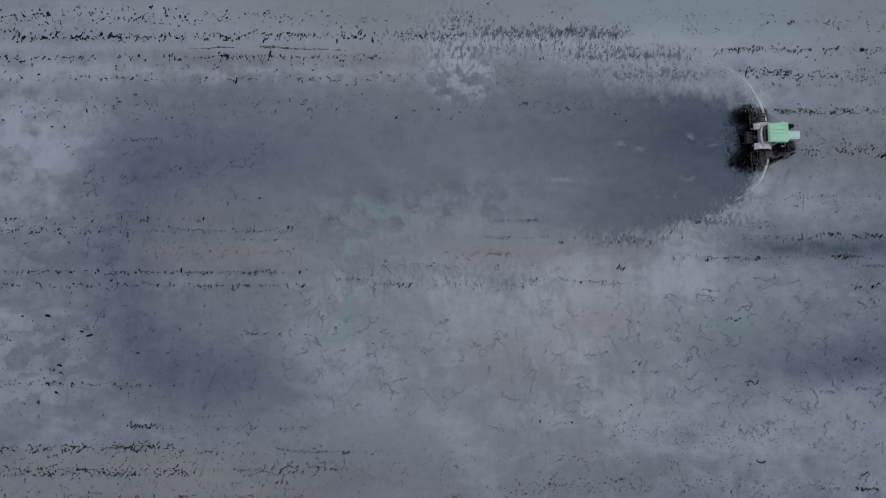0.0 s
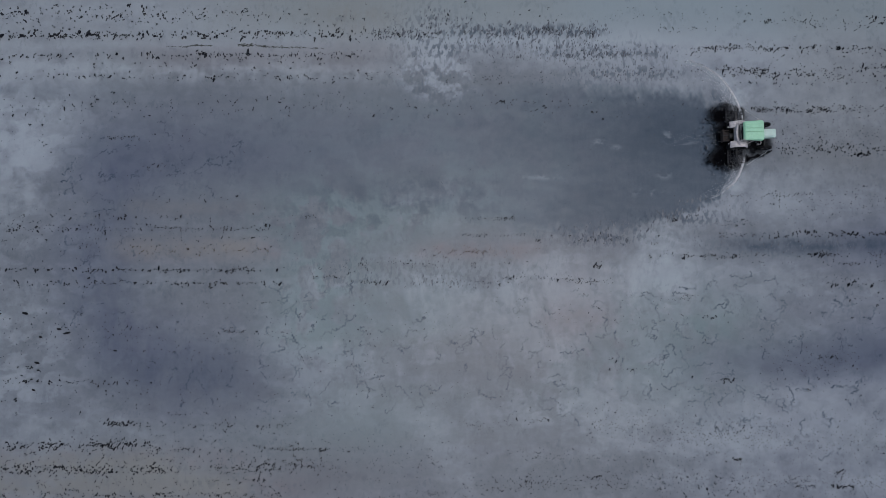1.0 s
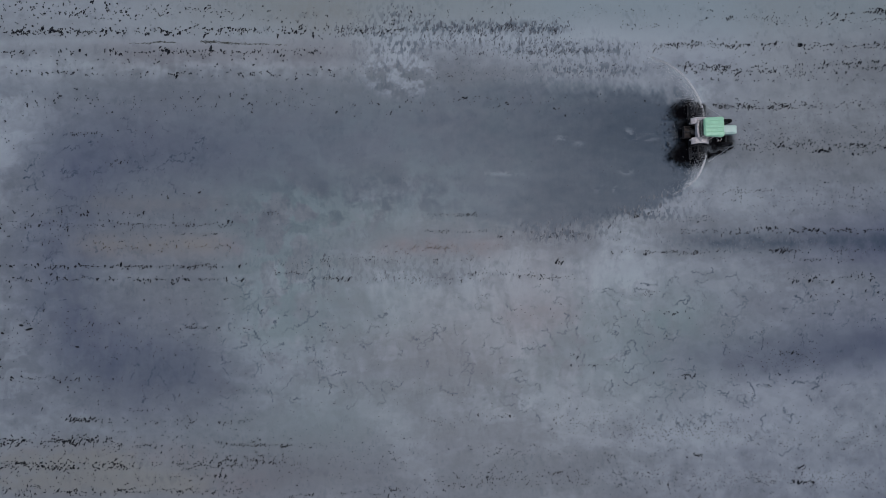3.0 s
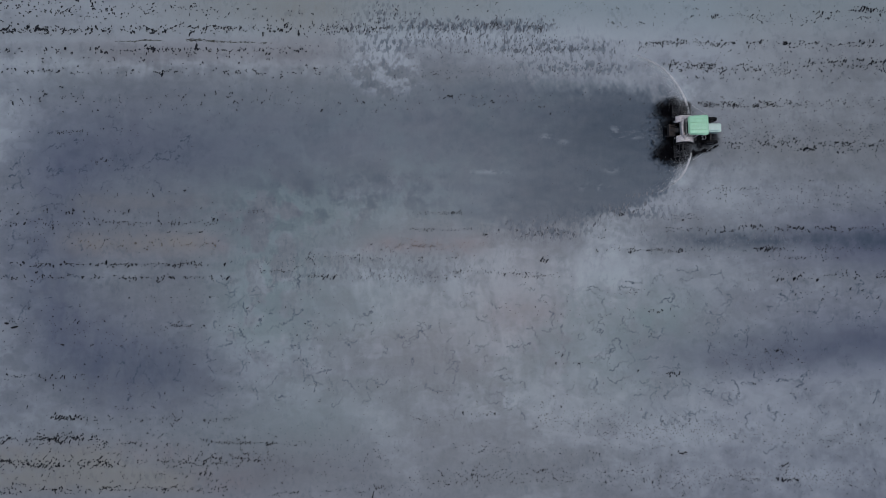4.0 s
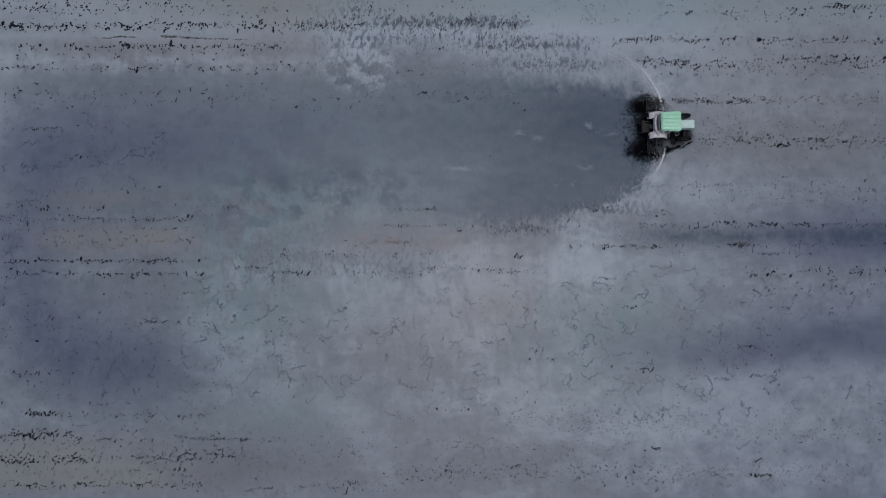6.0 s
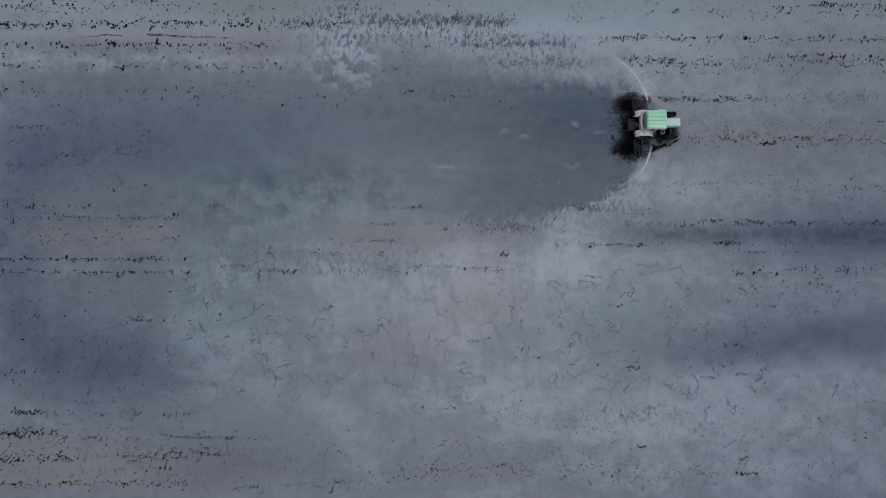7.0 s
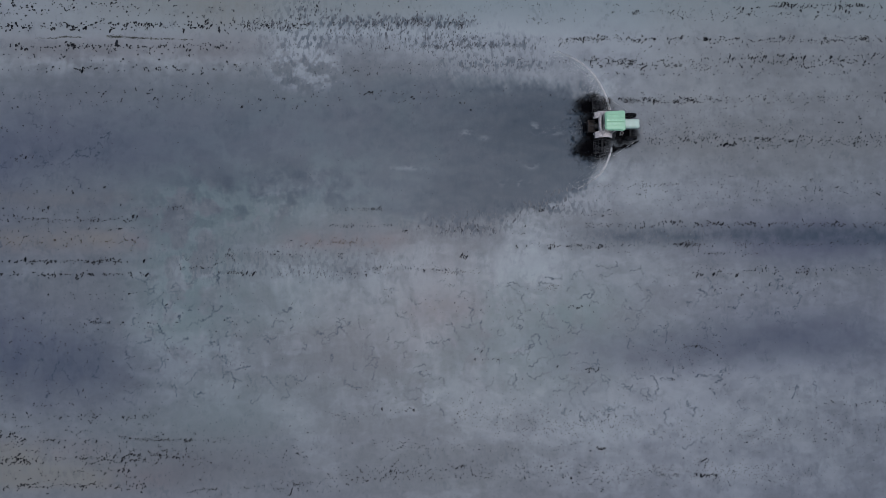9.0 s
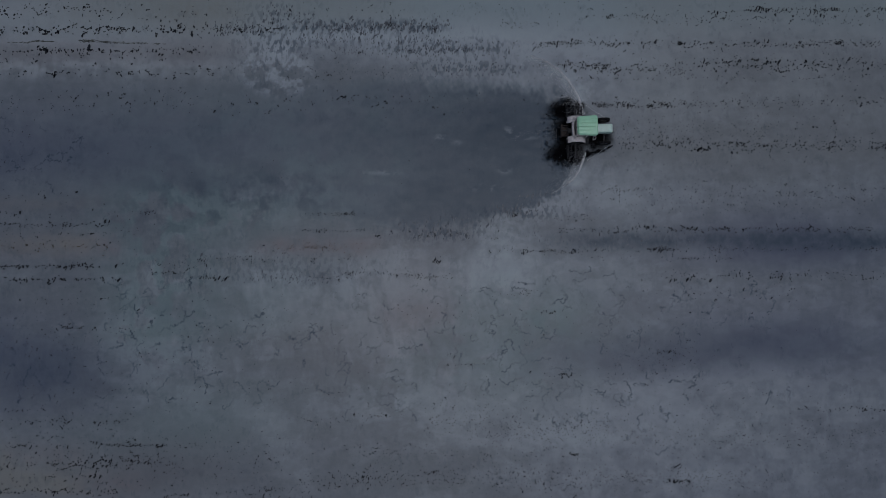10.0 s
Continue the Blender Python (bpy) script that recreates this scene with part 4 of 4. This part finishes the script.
stubble_row(19.50, 16.3, 21.0, 10, 0.23, 0.80)
stubble_row(19.47, 40.2, 52.3, 60, 0.23, 1.10)
stubble_row(18.65, 31.4, 52.2, 95, 0.51, 1.00)
stubble_row(18.83, 28.6, 31.4, 10, 0.23, 1.00)
stubble_row(18.25, 20.5, 23.1, 18, 0.23, 1.00)
stubble_row(16.56, 22.4, 26.2, 34, 0.23, 1.00)
stubble_row(16.61, 25.0, 30.9, 34, 0.23, 1.10)
stubble_row(16.57, 31.8, 52.2, 120, 0.28, 1.10)
stubble_row(14.74, 24.5, 28.5, 34, 0.28, 1.10)
stubble_row(14.45, 27.1, 36.5, 65, 0.42, 1.10)
stubble_row(14.75, 36.5, 53.0, 100, 0.42, 1.10)
stubble_row(13.69, 26.6, 52.0, 40, 0.37, 0.90)
stubble_row(11.39, 27.3, 36.2, 80, 0.28, 1.00)
stubble_row(11.64, 31.3, 51.9, 110, 0.46, 0.90)
stubble_row(9.07, 29.3, 42.0, 90, 0.74, 0.80)
stubble_row(7.98, 29.5, 52.7, 190, 0.42, 1.00)
stubble_row(4.04, -23.0, -14.6, 10, 0.19, 1.00)
stubble_row(2.40, -36.9, -19.9, 24, 0.14, 1.25)
stubble_row(1.46, -36.9, -12.5, 80, 0.28, 1.12)
stubble_row(2.40, -11.3, -9.0, 6, 0.19, 0.90)
stubble_row(-0.35, -24.3, -12.4, 51, 0.46, 0.75, LITTER)
stubble_row(-1.93, -36.7, -12.4, 93, 0.14, 1.38)
stubble_row(-3.00, -37.2, -11.0, 76, 0.19, 1.31)
stubble_row(-4.66, -19.3, -13.1, 9, 0.14, 1.00)
stubble_row(-6.91, -16.9, -12.1, 12, 0.14, 1.12)
stubble_row(-2.11, -9.4, -5.1, 26, 0.56, 0.90)
stubble_row(2.32, 3.6, 7.8, 16, 0.14, 0.90)
stubble_row(0.96, 3.3, 8.4, 14, 0.14, 0.90)
stubble_row(-0.43, 1.0, 7.8, 80, 0.42, 0.60, LITTER)
stubble_row(-1.32, -5.1, 0.3, 12, 0.23, 1.00)
stubble_row(-1.27, 2.4, 7.5, 12, 0.19, 1.00)
stubble_row(-2.90, -5.1, -2.4, 18, 0.19, 1.00)
stubble_row(-2.85, 2.7, 7.7, 12, 0.19, 0.90)
stubble_row(-2.71, 11.0, 15.9, 22, 0.23, 1.00)
stubble_row(0.69, 11.9, 19.2, 26, 0.37, 0.90)
stubble_row(2.46, 19.9, 22.4, 6, 0.28, 0.90)
stubble_row(-5.80, 10.5, 16.1, 14, 1.16, 0.80)
stubble_row(4.25, 25.9, 32.2, 28, 0.19, 0.90)
stubble_row(3.97, 32.5, 52.1, 80, 0.84, 0.80)
stubble_row(3.03, 30.6, 40.4, 26, 0.65, 0.60)
stubble_row(2.00, 24.3, 27.5, 20, 0.23, 0.90)
stubble_row(1.02, 24.3, 52.4, 95, 0.28, 1.05)
stubble_row(-0.71, 21.1, 26.6, 30, 0.14, 1.15)
stubble_row(-0.61, 26.6, 31.0, 10, 0.19, 1.00)
stubble_row(-0.61, 31.7, 34.7, 22, 0.14, 1.35)
stubble_row(-0.60, 37.0, 51.9, 40, 0.23, 1.00)
stubble_row(-1.31, 27.7, 28.6, 6, 0.14, 0.90)
stubble_row(-1.31, 33.7, 38.8, 18, 0.19, 0.90)
stubble_row(-2.74, 32.5, 52.2, 85, 0.37, 0.95)
stubble_row(-4.23, 21.2, 22.1, 10, 0.28, 0.80)
stubble_row(-4.18, 30.0, 44.8, 30, 0.65, 0.80)
stubble_row(-5.57, 21.1, 24.8, 5, 0.28, 1.00)
stubble_row(-10.99, -36.8, -21.2, 42, 0.28, 1.12)
stubble_row(-13.48, -21.1, -17.0, 10, 0.14, 1.12)
stubble_row(-14.34, -25.7, -21.8, 26, 0.14, 1.50)
stubble_row(-14.52, -19.7, -10.6, 27, 0.19, 1.00)
stubble_row(-16.10, -36.6, -21.0, 93, 0.32, 1.31)
stubble_row(-16.46, -20.1, -14.9, 12, 0.28, 1.00)
stubble_row(-16.32, -13.5, -5.3, 31, 0.19, 0.90)
stubble_row(-17.99, -36.5, -20.1, 127, 0.32, 1.25)
stubble_row(-17.76, -16.7, -7.3, 67, 0.42, 1.12)
stubble_row(-18.80, -17.1, -12.3, 12, 0.23, 1.00)
stubble_row(-20.01, -21.6, -10.9, 59, 0.28, 1.12)
stubble_row(-20.05, -36.4, -22.3, 59, 0.37, 1.12)
stubble_row(-20.41, -6.4, 4.1, 24, 0.28, 0.90)
stubble_row(-14.24, 3.2, 9.1, 16, 0.37, 0.70)
stubble_row(-14.02, 9.0, 10.7, 18, 0.14, 0.80)
stubble_row(-16.81, 7.5, 14.4, 55, 0.51, 0.80)
stubble_row(-19.11, 4.1, 10.5, 70, 0.60, 0.95)
stubble_row(-19.10, 10.7, 18.9, 70, 0.60, 0.90)
stubble_row(-19.78, -1.6, 4.1, 26, 0.37, 0.80)
stubble_row(-14.38, 13.5, 19.0, 80, 1.02, 0.70)
stubble_row(-9.23, 29.8, 35.6, 60, 0.93, 0.70)
stubble_row(-9.92, 14.6, 17.4, 8, 0.14, 1.00)
stubble_row(-10.74, 22.9, 24.5, 10, 0.23, 0.90)
stubble_row(-15.14, 19.0, 29.2, 200, 0.84, 0.65)
stubble_row(-15.59, 36.6, 50.7, 130, 0.93, 0.65)
stubble_row(-18.96, 26.7, 39.2, 190, 0.65, 0.65)
stubble_row(-19.19, 18.9, 26.4, 120, 0.93, 0.70)
stubble_row(-16.04, 28.3, 37.5, 50, 0.84, 0.65)
stubble_row(-13.55, 44.4, 51.3, 30, 0.19, 1.10)
stubble_row(-8.11, -36.9, -1.5, 192, 2.78, 0.75)
stubble_row(5.83, -29.6, 21.8, 84, 2.78, 0.50)
stubble_row(11.52, -36.9, 21.9, 140, 1.02, 1.12)
stubble_row(-6.26, -6.1, 44.7, 140, 2.32, 0.75)
stubble_row(-12.65, -19.8, 49.0, 216, 2.09, 0.70)
stubble_row(-17.18, -36.5, 3.2, 377, 1.86, 0.80)
stubble_row(-19.43, -36.4, -5.9, 97, 0.93, 0.75)
stubble_row(1.14, -37.3, -9.9, 217, 1.86, 0.80)
stubble_row(19.21, -38.1, 50.4, 132, 0.84, 1.20)
stubble_row(15.37, 21.9, 50.2, 150, 1.86, 0.75)
stubble_row(9.16, 28.9, 50.0, 160, 1.86, 0.75)
stubble_row(3.50, 24.1, 49.7, 160, 1.39, 0.75)
stubble_row(15.83, -1.7, 21.9, 120, 1.39, 0.75)
stubble_row(18.71, -40.5, -5.5, 68, 0.93, 1.35)
stubble_row(15.33, -40.3, -5.3, 51, 0.65, 1.35)
stubble_row(-6.28, -39.3, -22.7, 60, 2.09, 0.90)
stubble_row(-12.67, -39.0, -21.6, 26, 1.39, 1.12)
stubble_row(8.18, -40.0, -26.9, 30, 1.86, 0.80)
stubble_row(-15.32, 13.38, 39.44, 330, 2.09, 0.4)
stubble_row(-14.87, 18.41, 25.73, 150, 1.30, 0.4)
stubble_row(-19.36, 24.73, 42.4, 220, 1.02, 0.5)
stubble_row(-17.12, 16.56, 50.34, 260, 2.78, 0.42)
stubble_row(-9.87, 28.12, 35.94, 70, 1.11, 0.55)
stubble_row(-18.47, 7.43, 24.75, 150, 1.02, 0.5)
stubble_row(-6.91, -24.83, -8.24, 90, 2.78, 0.4)
stubble_row(-15.33, -29.12, -9.93, 130, 2.78, 0.42)
stubble_row(8.73, 28.99, 43.42, 90, 3.25, 0.4)
stubble_run(21.56, 22.08, -0.72, 4, 1.00)
stubble_run(22.87, 23.25, -0.76, 3, 0.90)
stubble_run(24.27, 26.35, -0.86, 13, 1.00)
stubble_run(32.33, 33.29, -0.63, 7, 1.35)
stubble_run(33.58, 34.04, 1.02, 4, 1.20)
stubble_run(34.73, 35.71, 1.04, 9, 1.35)
stubble_run(30.45, 30.87, 1.15, 4, 1.10)
stubble_run(31.66, 32.37, 1.17, 5, 1.10)
stubble_run(37.39, 37.91, -0.54, 4, 1.10)
stubble_run(35.29, 35.81, -1.34, 3, 1.10)
stubble_run(33.47, 33.99, -3.08, 4, 1.10)
stubble_run(34.93, 35.13, -3.08, 2, 1.20)
stubble_run(36.69, 36.90, -3.08, 3, 1.20)
stubble_run(39.91, 40.12, -2.98, 2, 1.20)
stubble_run(42.30, 43.24, -3.02, 5, 1.10)
stubble_run(39.59, 40.05, 1.03, 4, 1.10)
stubble_run(42.44, 43.17, 1.01, 5, 1.00)
stubble_run(6.23, 7.69, 2.33, 8, 1.00)
stubble_run(9.46, 9.78, 0.51, 3, 1.20)
stubble_run(6.44, 7.84, 0.97, 5, 0.90)
stubble_run(-5.10, -4.56, -1.37, 4, 1.10)
stubble_run(-4.87, -4.25, -2.89, 6, 1.00)
stubble_run(-4.04, -2.75, -2.93, 5, 0.90)
stubble_run(6.76, 7.63, -2.55, 5, 1.00)
stubble_run(11.85, 12.20, -2.57, 4, 1.10)
stubble_run(12.99, 15.69, -2.88, 8, 0.80)
stubble_run(-21.74, -20.60, -1.92, 9, 1.10)
stubble_run(-19.87, -18.94, -1.90, 9, 1.10)
stubble_run(-16.55, -16.28, -1.90, 2, 1.10)
stubble_run(-15.40, -13.99, -1.85, 10, 1.00)
stubble_run(-19.36, -17.97, -3.06, 9, 1.00)
stubble_run(-17.25, -16.79, -3.10, 5, 0.90)
stubble_run(-15.90, -15.69, -3.06, 2, 1.00)
stubble_run(-14.96, -13.26, -3.00, 10, 0.90)
stubble_run(-11.64, -11.39, -2.96, 3, 1.00)
stubble_run(-26.83, -26.08, -1.98, 4, 0.90)
stubble_run(-15.91, -15.60, -6.92, 3, 1.20)
stubble_run(28.61, 29.08, 18.84, 4, 1.50)
stubble_run(30.61, 30.98, 19.10, 3, 1.10)
stubble_run(26.49, 27.85, 14.54, 10, 1.35)
stubble_run(24.53, 25.74, 14.74, 8, 1.10)
stubble_run(28.48, 29.36, 16.38, 7, 1.10)
stubble_run(32.09, 33.19, 16.72, 8, 1.10)
stubble_run(36.66, 37.03, 15.04, 4, 1.20)
stubble_run(38.24, 39.70, 15.00, 11, 1.35)
stubble_run(40.68, 41.19, 15.20, 4, 1.20)
stubble_run(41.45, 42.87, 15.00, 8, 1.20)
stubble_run(38.47, 38.62, 14.31, 2, 1.40)
stubble_run(33.71, 35.02, 14.12, 9, 1.10)
stubble_run(29.28, 29.70, 14.24, 4, 1.10)
stubble_run(31.22, 31.60, 14.33, 4, 1.10)
stubble_run(32.17, 32.62, 14.25, 4, 1.10)
stubble_run(32.04, 32.33, 11.29, 3, 1.20)
stubble_run(32.97, 33.68, 11.35, 5, 1.20)
stubble_run(40.33, 41.65, 19.41, 8, 1.00)
stubble_run(41.77, 43.88, 19.37, 12, 1.00)
stubble_run(37.35, 38.13, 19.15, 5, 1.00)
stubble_run(22.55, 23.22, 16.33, 5, 1.00)
stubble_run(23.52, 24.50, 16.61, 6, 1.00)
stubble_run(-28.78, -28.53, 17.81, 4, 1.20)
stubble_run(-27.89, -27.38, 17.73, 6, 1.20)
stubble_run(-27.18, -26.65, 17.38, 5, 1.00)
stubble_run(-25.76, -25.02, 19.37, 6, 1.00)
stubble_run(-18.67, -18.31, 16.11, 4, 1.30)
stubble_run(-14.65, -14.23, 16.05, 5, 1.30)
stubble_run(-12.25, -11.15, 17.82, 8, 1.00)
stubble_run(-10.84, -10.36, 16.05, 5, 1.10)
stubble_run(-25.34, -24.44, -14.26, 9, 1.20)
stubble_run(-23.49, -22.88, -14.26, 5, 1.10)
stubble_run(-26.30, -25.53, -16.08, 8, 1.20)
stubble_run(-25.28, -24.91, -16.04, 5, 1.50)
stubble_run(-11.79, -10.27, -14.46, 8, 0.90)
stubble_run(-10.26, -9.50, -16.36, 6, 1.00)
stubble_run(-8.15, -7.46, -16.38, 6, 1.00)
stubble_run(-26.68, -24.80, -18.20, 16, 1.00)
stubble_run(-20.96, -20.31, -18.13, 6, 0.90)
stubble_run(-7.39, -5.56, -20.34, 11, 0.90)
stubble_run(8.40, 9.46, -18.93, 7, 1.00)
stubble_run(13.82, 14.58, -18.53, 6, 1.00)
stubble_run(17.78, 18.76, -17.08, 5, 1.00)
stubble_run(15.33, 15.88, -9.19, 4, 1.00)
stubble_run(33.28, 33.77, -8.94, 7, 0.90)
stubble_run(25.12, 25.77, -17.09, 6, 1.10)
stubble_run(33.01, 34.62, -19.23, 16, 0.90)
stubble_run(30.15, 31.66, -19.19, 11, 0.80)
stubble_run(33.28, 34.14, -18.08, 8, 0.90)
stubble_run(14.14, 14.87, -1.51, 8, 1.20)
stubble_run(14.24, 14.76, -1.64, 5, 1.00)
lump_mesh("stubble_tufts", STUBBLE, m_stubble, "dark wet stubble tufts in broken rows standing out of shallow water", "stubble", 21)
lump_mesh("straw_litter", LITTER, m_litter, "brown rotting straw litter scattered over the mud", "straw", 22)


# ---- long wisps of drowned weed between the rows ----


def weed_wisp(name, points, wide, count, seed):
    """A ragged thread of weed along a bent line, thick at one end."""
    rng = np.random.RandomState(seed)
    pts, items = np.array(points), []
    for k in range(count):
        t = rng.beta(1.0, 1.35) * (len(pts) - 1)
        i = min(int(t), len(pts) - 2)
        x, y = pts[i] + (t - i) * (pts[i + 1] - pts[i])
        thin = wide * (1.0 - 0.7 * t / (len(pts) - 1))
        ln = rng.uniform(0.12, 0.34)
        items.append((x, y + rng.normal(0, 0.45) * thin, ln, rng.uniform(0.02, 0.045), rng.normal(0, 0.25), 0.03))
    lump_mesh(name, items, m_weed, "dark olive thread of drowned weed lying on the mud", "weed", seed)


weed_wisp("weed_wisp", ((-15.31, 16.87), (-14.03, 16.82), (-12.14, 16.68), (-10.02, 16.63), (-7.89, 16.54)), 0.16, 210, 51)
weed_wisp("weed_wisp", ((-17.48, 16.77), (-18.75, 16.82), (-19.83, 16.68), (-21.34, 16.72)), 0.1, 80, 52)

# ---- soft mud combed into dabs by the wash ----
DABS = []
dab_rng = np.random.RandomState(33)


def mud_dabs(x0, x1, y0, y1, count, size):
    """Leaf-shaped dabs of dark soft mud, upright and close together, thinning towards the ends."""
    count = int(1.5 * count)
    for k in range(count):
        x = x0 + (x1 - x0) * (k / count + dab_rng.normal(0, 0.07))
        y = (y0 + y1) / 2 + 0.5 * (y1 - y0) * float(np.clip(dab_rng.normal(0, 0.55), -1.2, 1.2))
        s = 0.95 * size * dab_rng.lognormal(0, 0.4)
        DABS.append((x, y, 0.25 * s, 0.105 * s, radians(78) + dab_rng.normal(0, 0.28), 0.022))


mud_dabs(3.43, 15.01, 17.51, 18.76, 210, 1.0)
mud_dabs(-0.13, 3.67, 17.31, 19.82, 60, 0.9)
mud_dabs(2.25, 9.81, 16.64, 17.41, 70, 0.8)
mud_dabs(10.75, 15.94, 16.55, 17.22, 40, 0.9)
mud_dabs(5.56, 12.16, 15.4, 16.54, 60, 0.7)
mud_dabs(11.69, 17.35, 15.59, 16.45, 75, 1.0)
mud_dabs(16.89, 20.65, 15.78, 16.36, 16, 0.8)
mud_dabs(14.04, 20.87, 14.06, 15.11, 60, 0.8)
mud_dabs(-3.9, -0.11, 17.31, 18.27, 40, 0.8)
mud_dabs(12.09, 17.19, 0.27, 1.1, 55, 1.0)
mud_dabs(19.55, 21.96, 2.23, 2.98, 22, 1.15)
mud_dabs(14.89, 19.53, 1.2, 2.23, 22, 0.9)
mud_dabs(11.16, 14.88, 1.11, 1.9, 18, 0.8)
mud_dabs(-0.9, 5.59, -3.45, -2.43, 45, 0.75)
mud_dabs(7.44, 12.07, -2.98, -2.06, 24, 0.7)
mud_dabs(22.31, 35.28, -0.66, 0.97, 110, 0.55)
mud_dabs(-7.41, 2.81, -2.06, -0.67, 50, 0.6)
mud_dabs(20.96, 23.28, 3.07, 4.01, 14, 0.9)
lump_mesh("combed_mud", DABS, m_dab, "dark grey dabs of soft mud combed by the wash", "mud", 34)

# ---- black mud thrown out round the rear wheels ----


def build_spatter():
    rng = np.random.RandomState(9)
    items = []
    for k in range(520):
        a = rng.uniform(0, 2 * math.pi)
        side = rng.choice([1.7, -1.75])
        x, y = -0.25 + (1.5 + rng.normal(0, 0.2)) * math.cos(a), side + (0.95 + rng.normal(0, 0.16)) * math.sin(a)
        if x > 1.0 or abs(y) < 0.7:
            continue
        b = rng.lognormal(0, 0.4)
        items.append((TRACTOR_X + x, TRACTOR_Y + y, 0.07 * b, 0.045 * b, rng.uniform(0, 3), 0.04 * b))
    lump_mesh("mud_spatter", items, m_spatter, "black lumps of mud thrown up beside the cage wheels", "mud", 10)


build_spatter()


def clod_mesh(seed):
    """A knobbly clod of mud."""
    bm = bmesh.new()
    bmesh.ops.create_icosphere(bm, subdivisions=2, radius=0.5)
    for v in bm.verts:
        n = noise.noise(v.co * 2.6 + Vector((seed * 7.1, 0, 0))) * 0.35 + noise.noise(v.co * 6 + Vector((0, seed * 3.3, 0))) * 0.16
        v.co *= 1 + n
        v.co.z = max(v.co.z, -0.35) * 0.6
    return bm


clods = []
for seed in range(3):
    ob = mesh_object("mud_clod", clod_mesh(seed), m_clod, True)
    clods.append(tagged(ob, "dark wet mud clod standing out of shallow water", "clod", "mud clods in the field"))
clod_turn = random.Random(4)
clod_spots = []


def clod(x, y, size, stretch=1.0):
    clod_spots.append((x, y, size if x < -28 else 0.55 * size, stretch))


clod(-32.23, -5.46, 0.45, 1.2)
clod(-30.92, -7.38, 0.35, 1.0)
clod(-29.42, -6.74, 0.40, 1.1)
clod(-31.13, -9.47, 0.38, 1.3)
clod(-31.33, -11.65, 0.38, 1.0)
clod(-31.02, -10.06, 0.30, 1.0)
clod(-31.54, -10.79, 0.25, 1.0)
clod(-34.30, -5.50, 0.30, 1.0)
clod(-28.77, -7.05, 0.40, 1.8)
clod(-15.54, -6.96, 0.30, 1.0)
clod(-26.96, 15.96, 0.35, 1.0)
clod(-18.43, 16.11, 0.40, 1.2)
clod(-14.42, 16.11, 0.38, 1.2)
clod(-24.58, 12.03, 0.30, 1.2)
clod(-15.84, 12.09, 0.30, 1.0)
clod(-11.70, 11.99, 0.32, 1.2)
clod(0.27, -0.25, 0.30, 1.5)
clod(-1.06, -1.37, 0.35, 1.2)
clod(9.70, 0.55, 0.35, 1.5)
clod(25.46, -17.17, 0.45, 1.3)
clod(29.32, -15.73, 0.30, 1.0)
clod(29.34, -18.88, 0.35, 1.0)
clod(37.26, -16.63, 0.35, 1.2)
clod(39.16, -15.63, 0.35, 1.2)
clod(43.17, 3.04, 0.30, 1.0)
clod(30.88, -10.06, 0.28, 1.0)
clod(24.82, 12.20, 0.30, 1.0)
clod(32.28, 11.25, 0.35, 1.3)
clod(33.36, 11.39, 0.35, 1.3)
clod(29.24, 1.25, 0.30, 1.0)
clod(36.83, -3.11, 0.35, 1.2)
clod(35.41, -4.22, 0.30, 1.2)
clod(6.60, -19.64, 0.40, 1.3)
clod(5.38, -19.55, 0.35, 1.0)
clod(4.46, -17.04, 0.25, 1.0)
clod(15.60, -17.17, 0.30, 1.2)
clod(10.51, -9.24, 0.25, 1.0)
clod(25.28, -17.15, 0.35, 1.2)
clod(49.61, -14.27, 0.30, 1.0)
clod_places = [pose(x, y, 0.1 * size, 0, 0, clod_turn.uniform(-25, 25)) @ Matrix.Diagonal((0.9 * size * stretch, 0.45 * size, 0.5 * size, 1)) for x, y, size, stretch in clod_spots]
for i, place in enumerate(clod_places[len(clods):]):
    copy_thing(clods[i % 3], place)
for ob, place in zip(clods, clod_places):
    ob.matrix_world = place
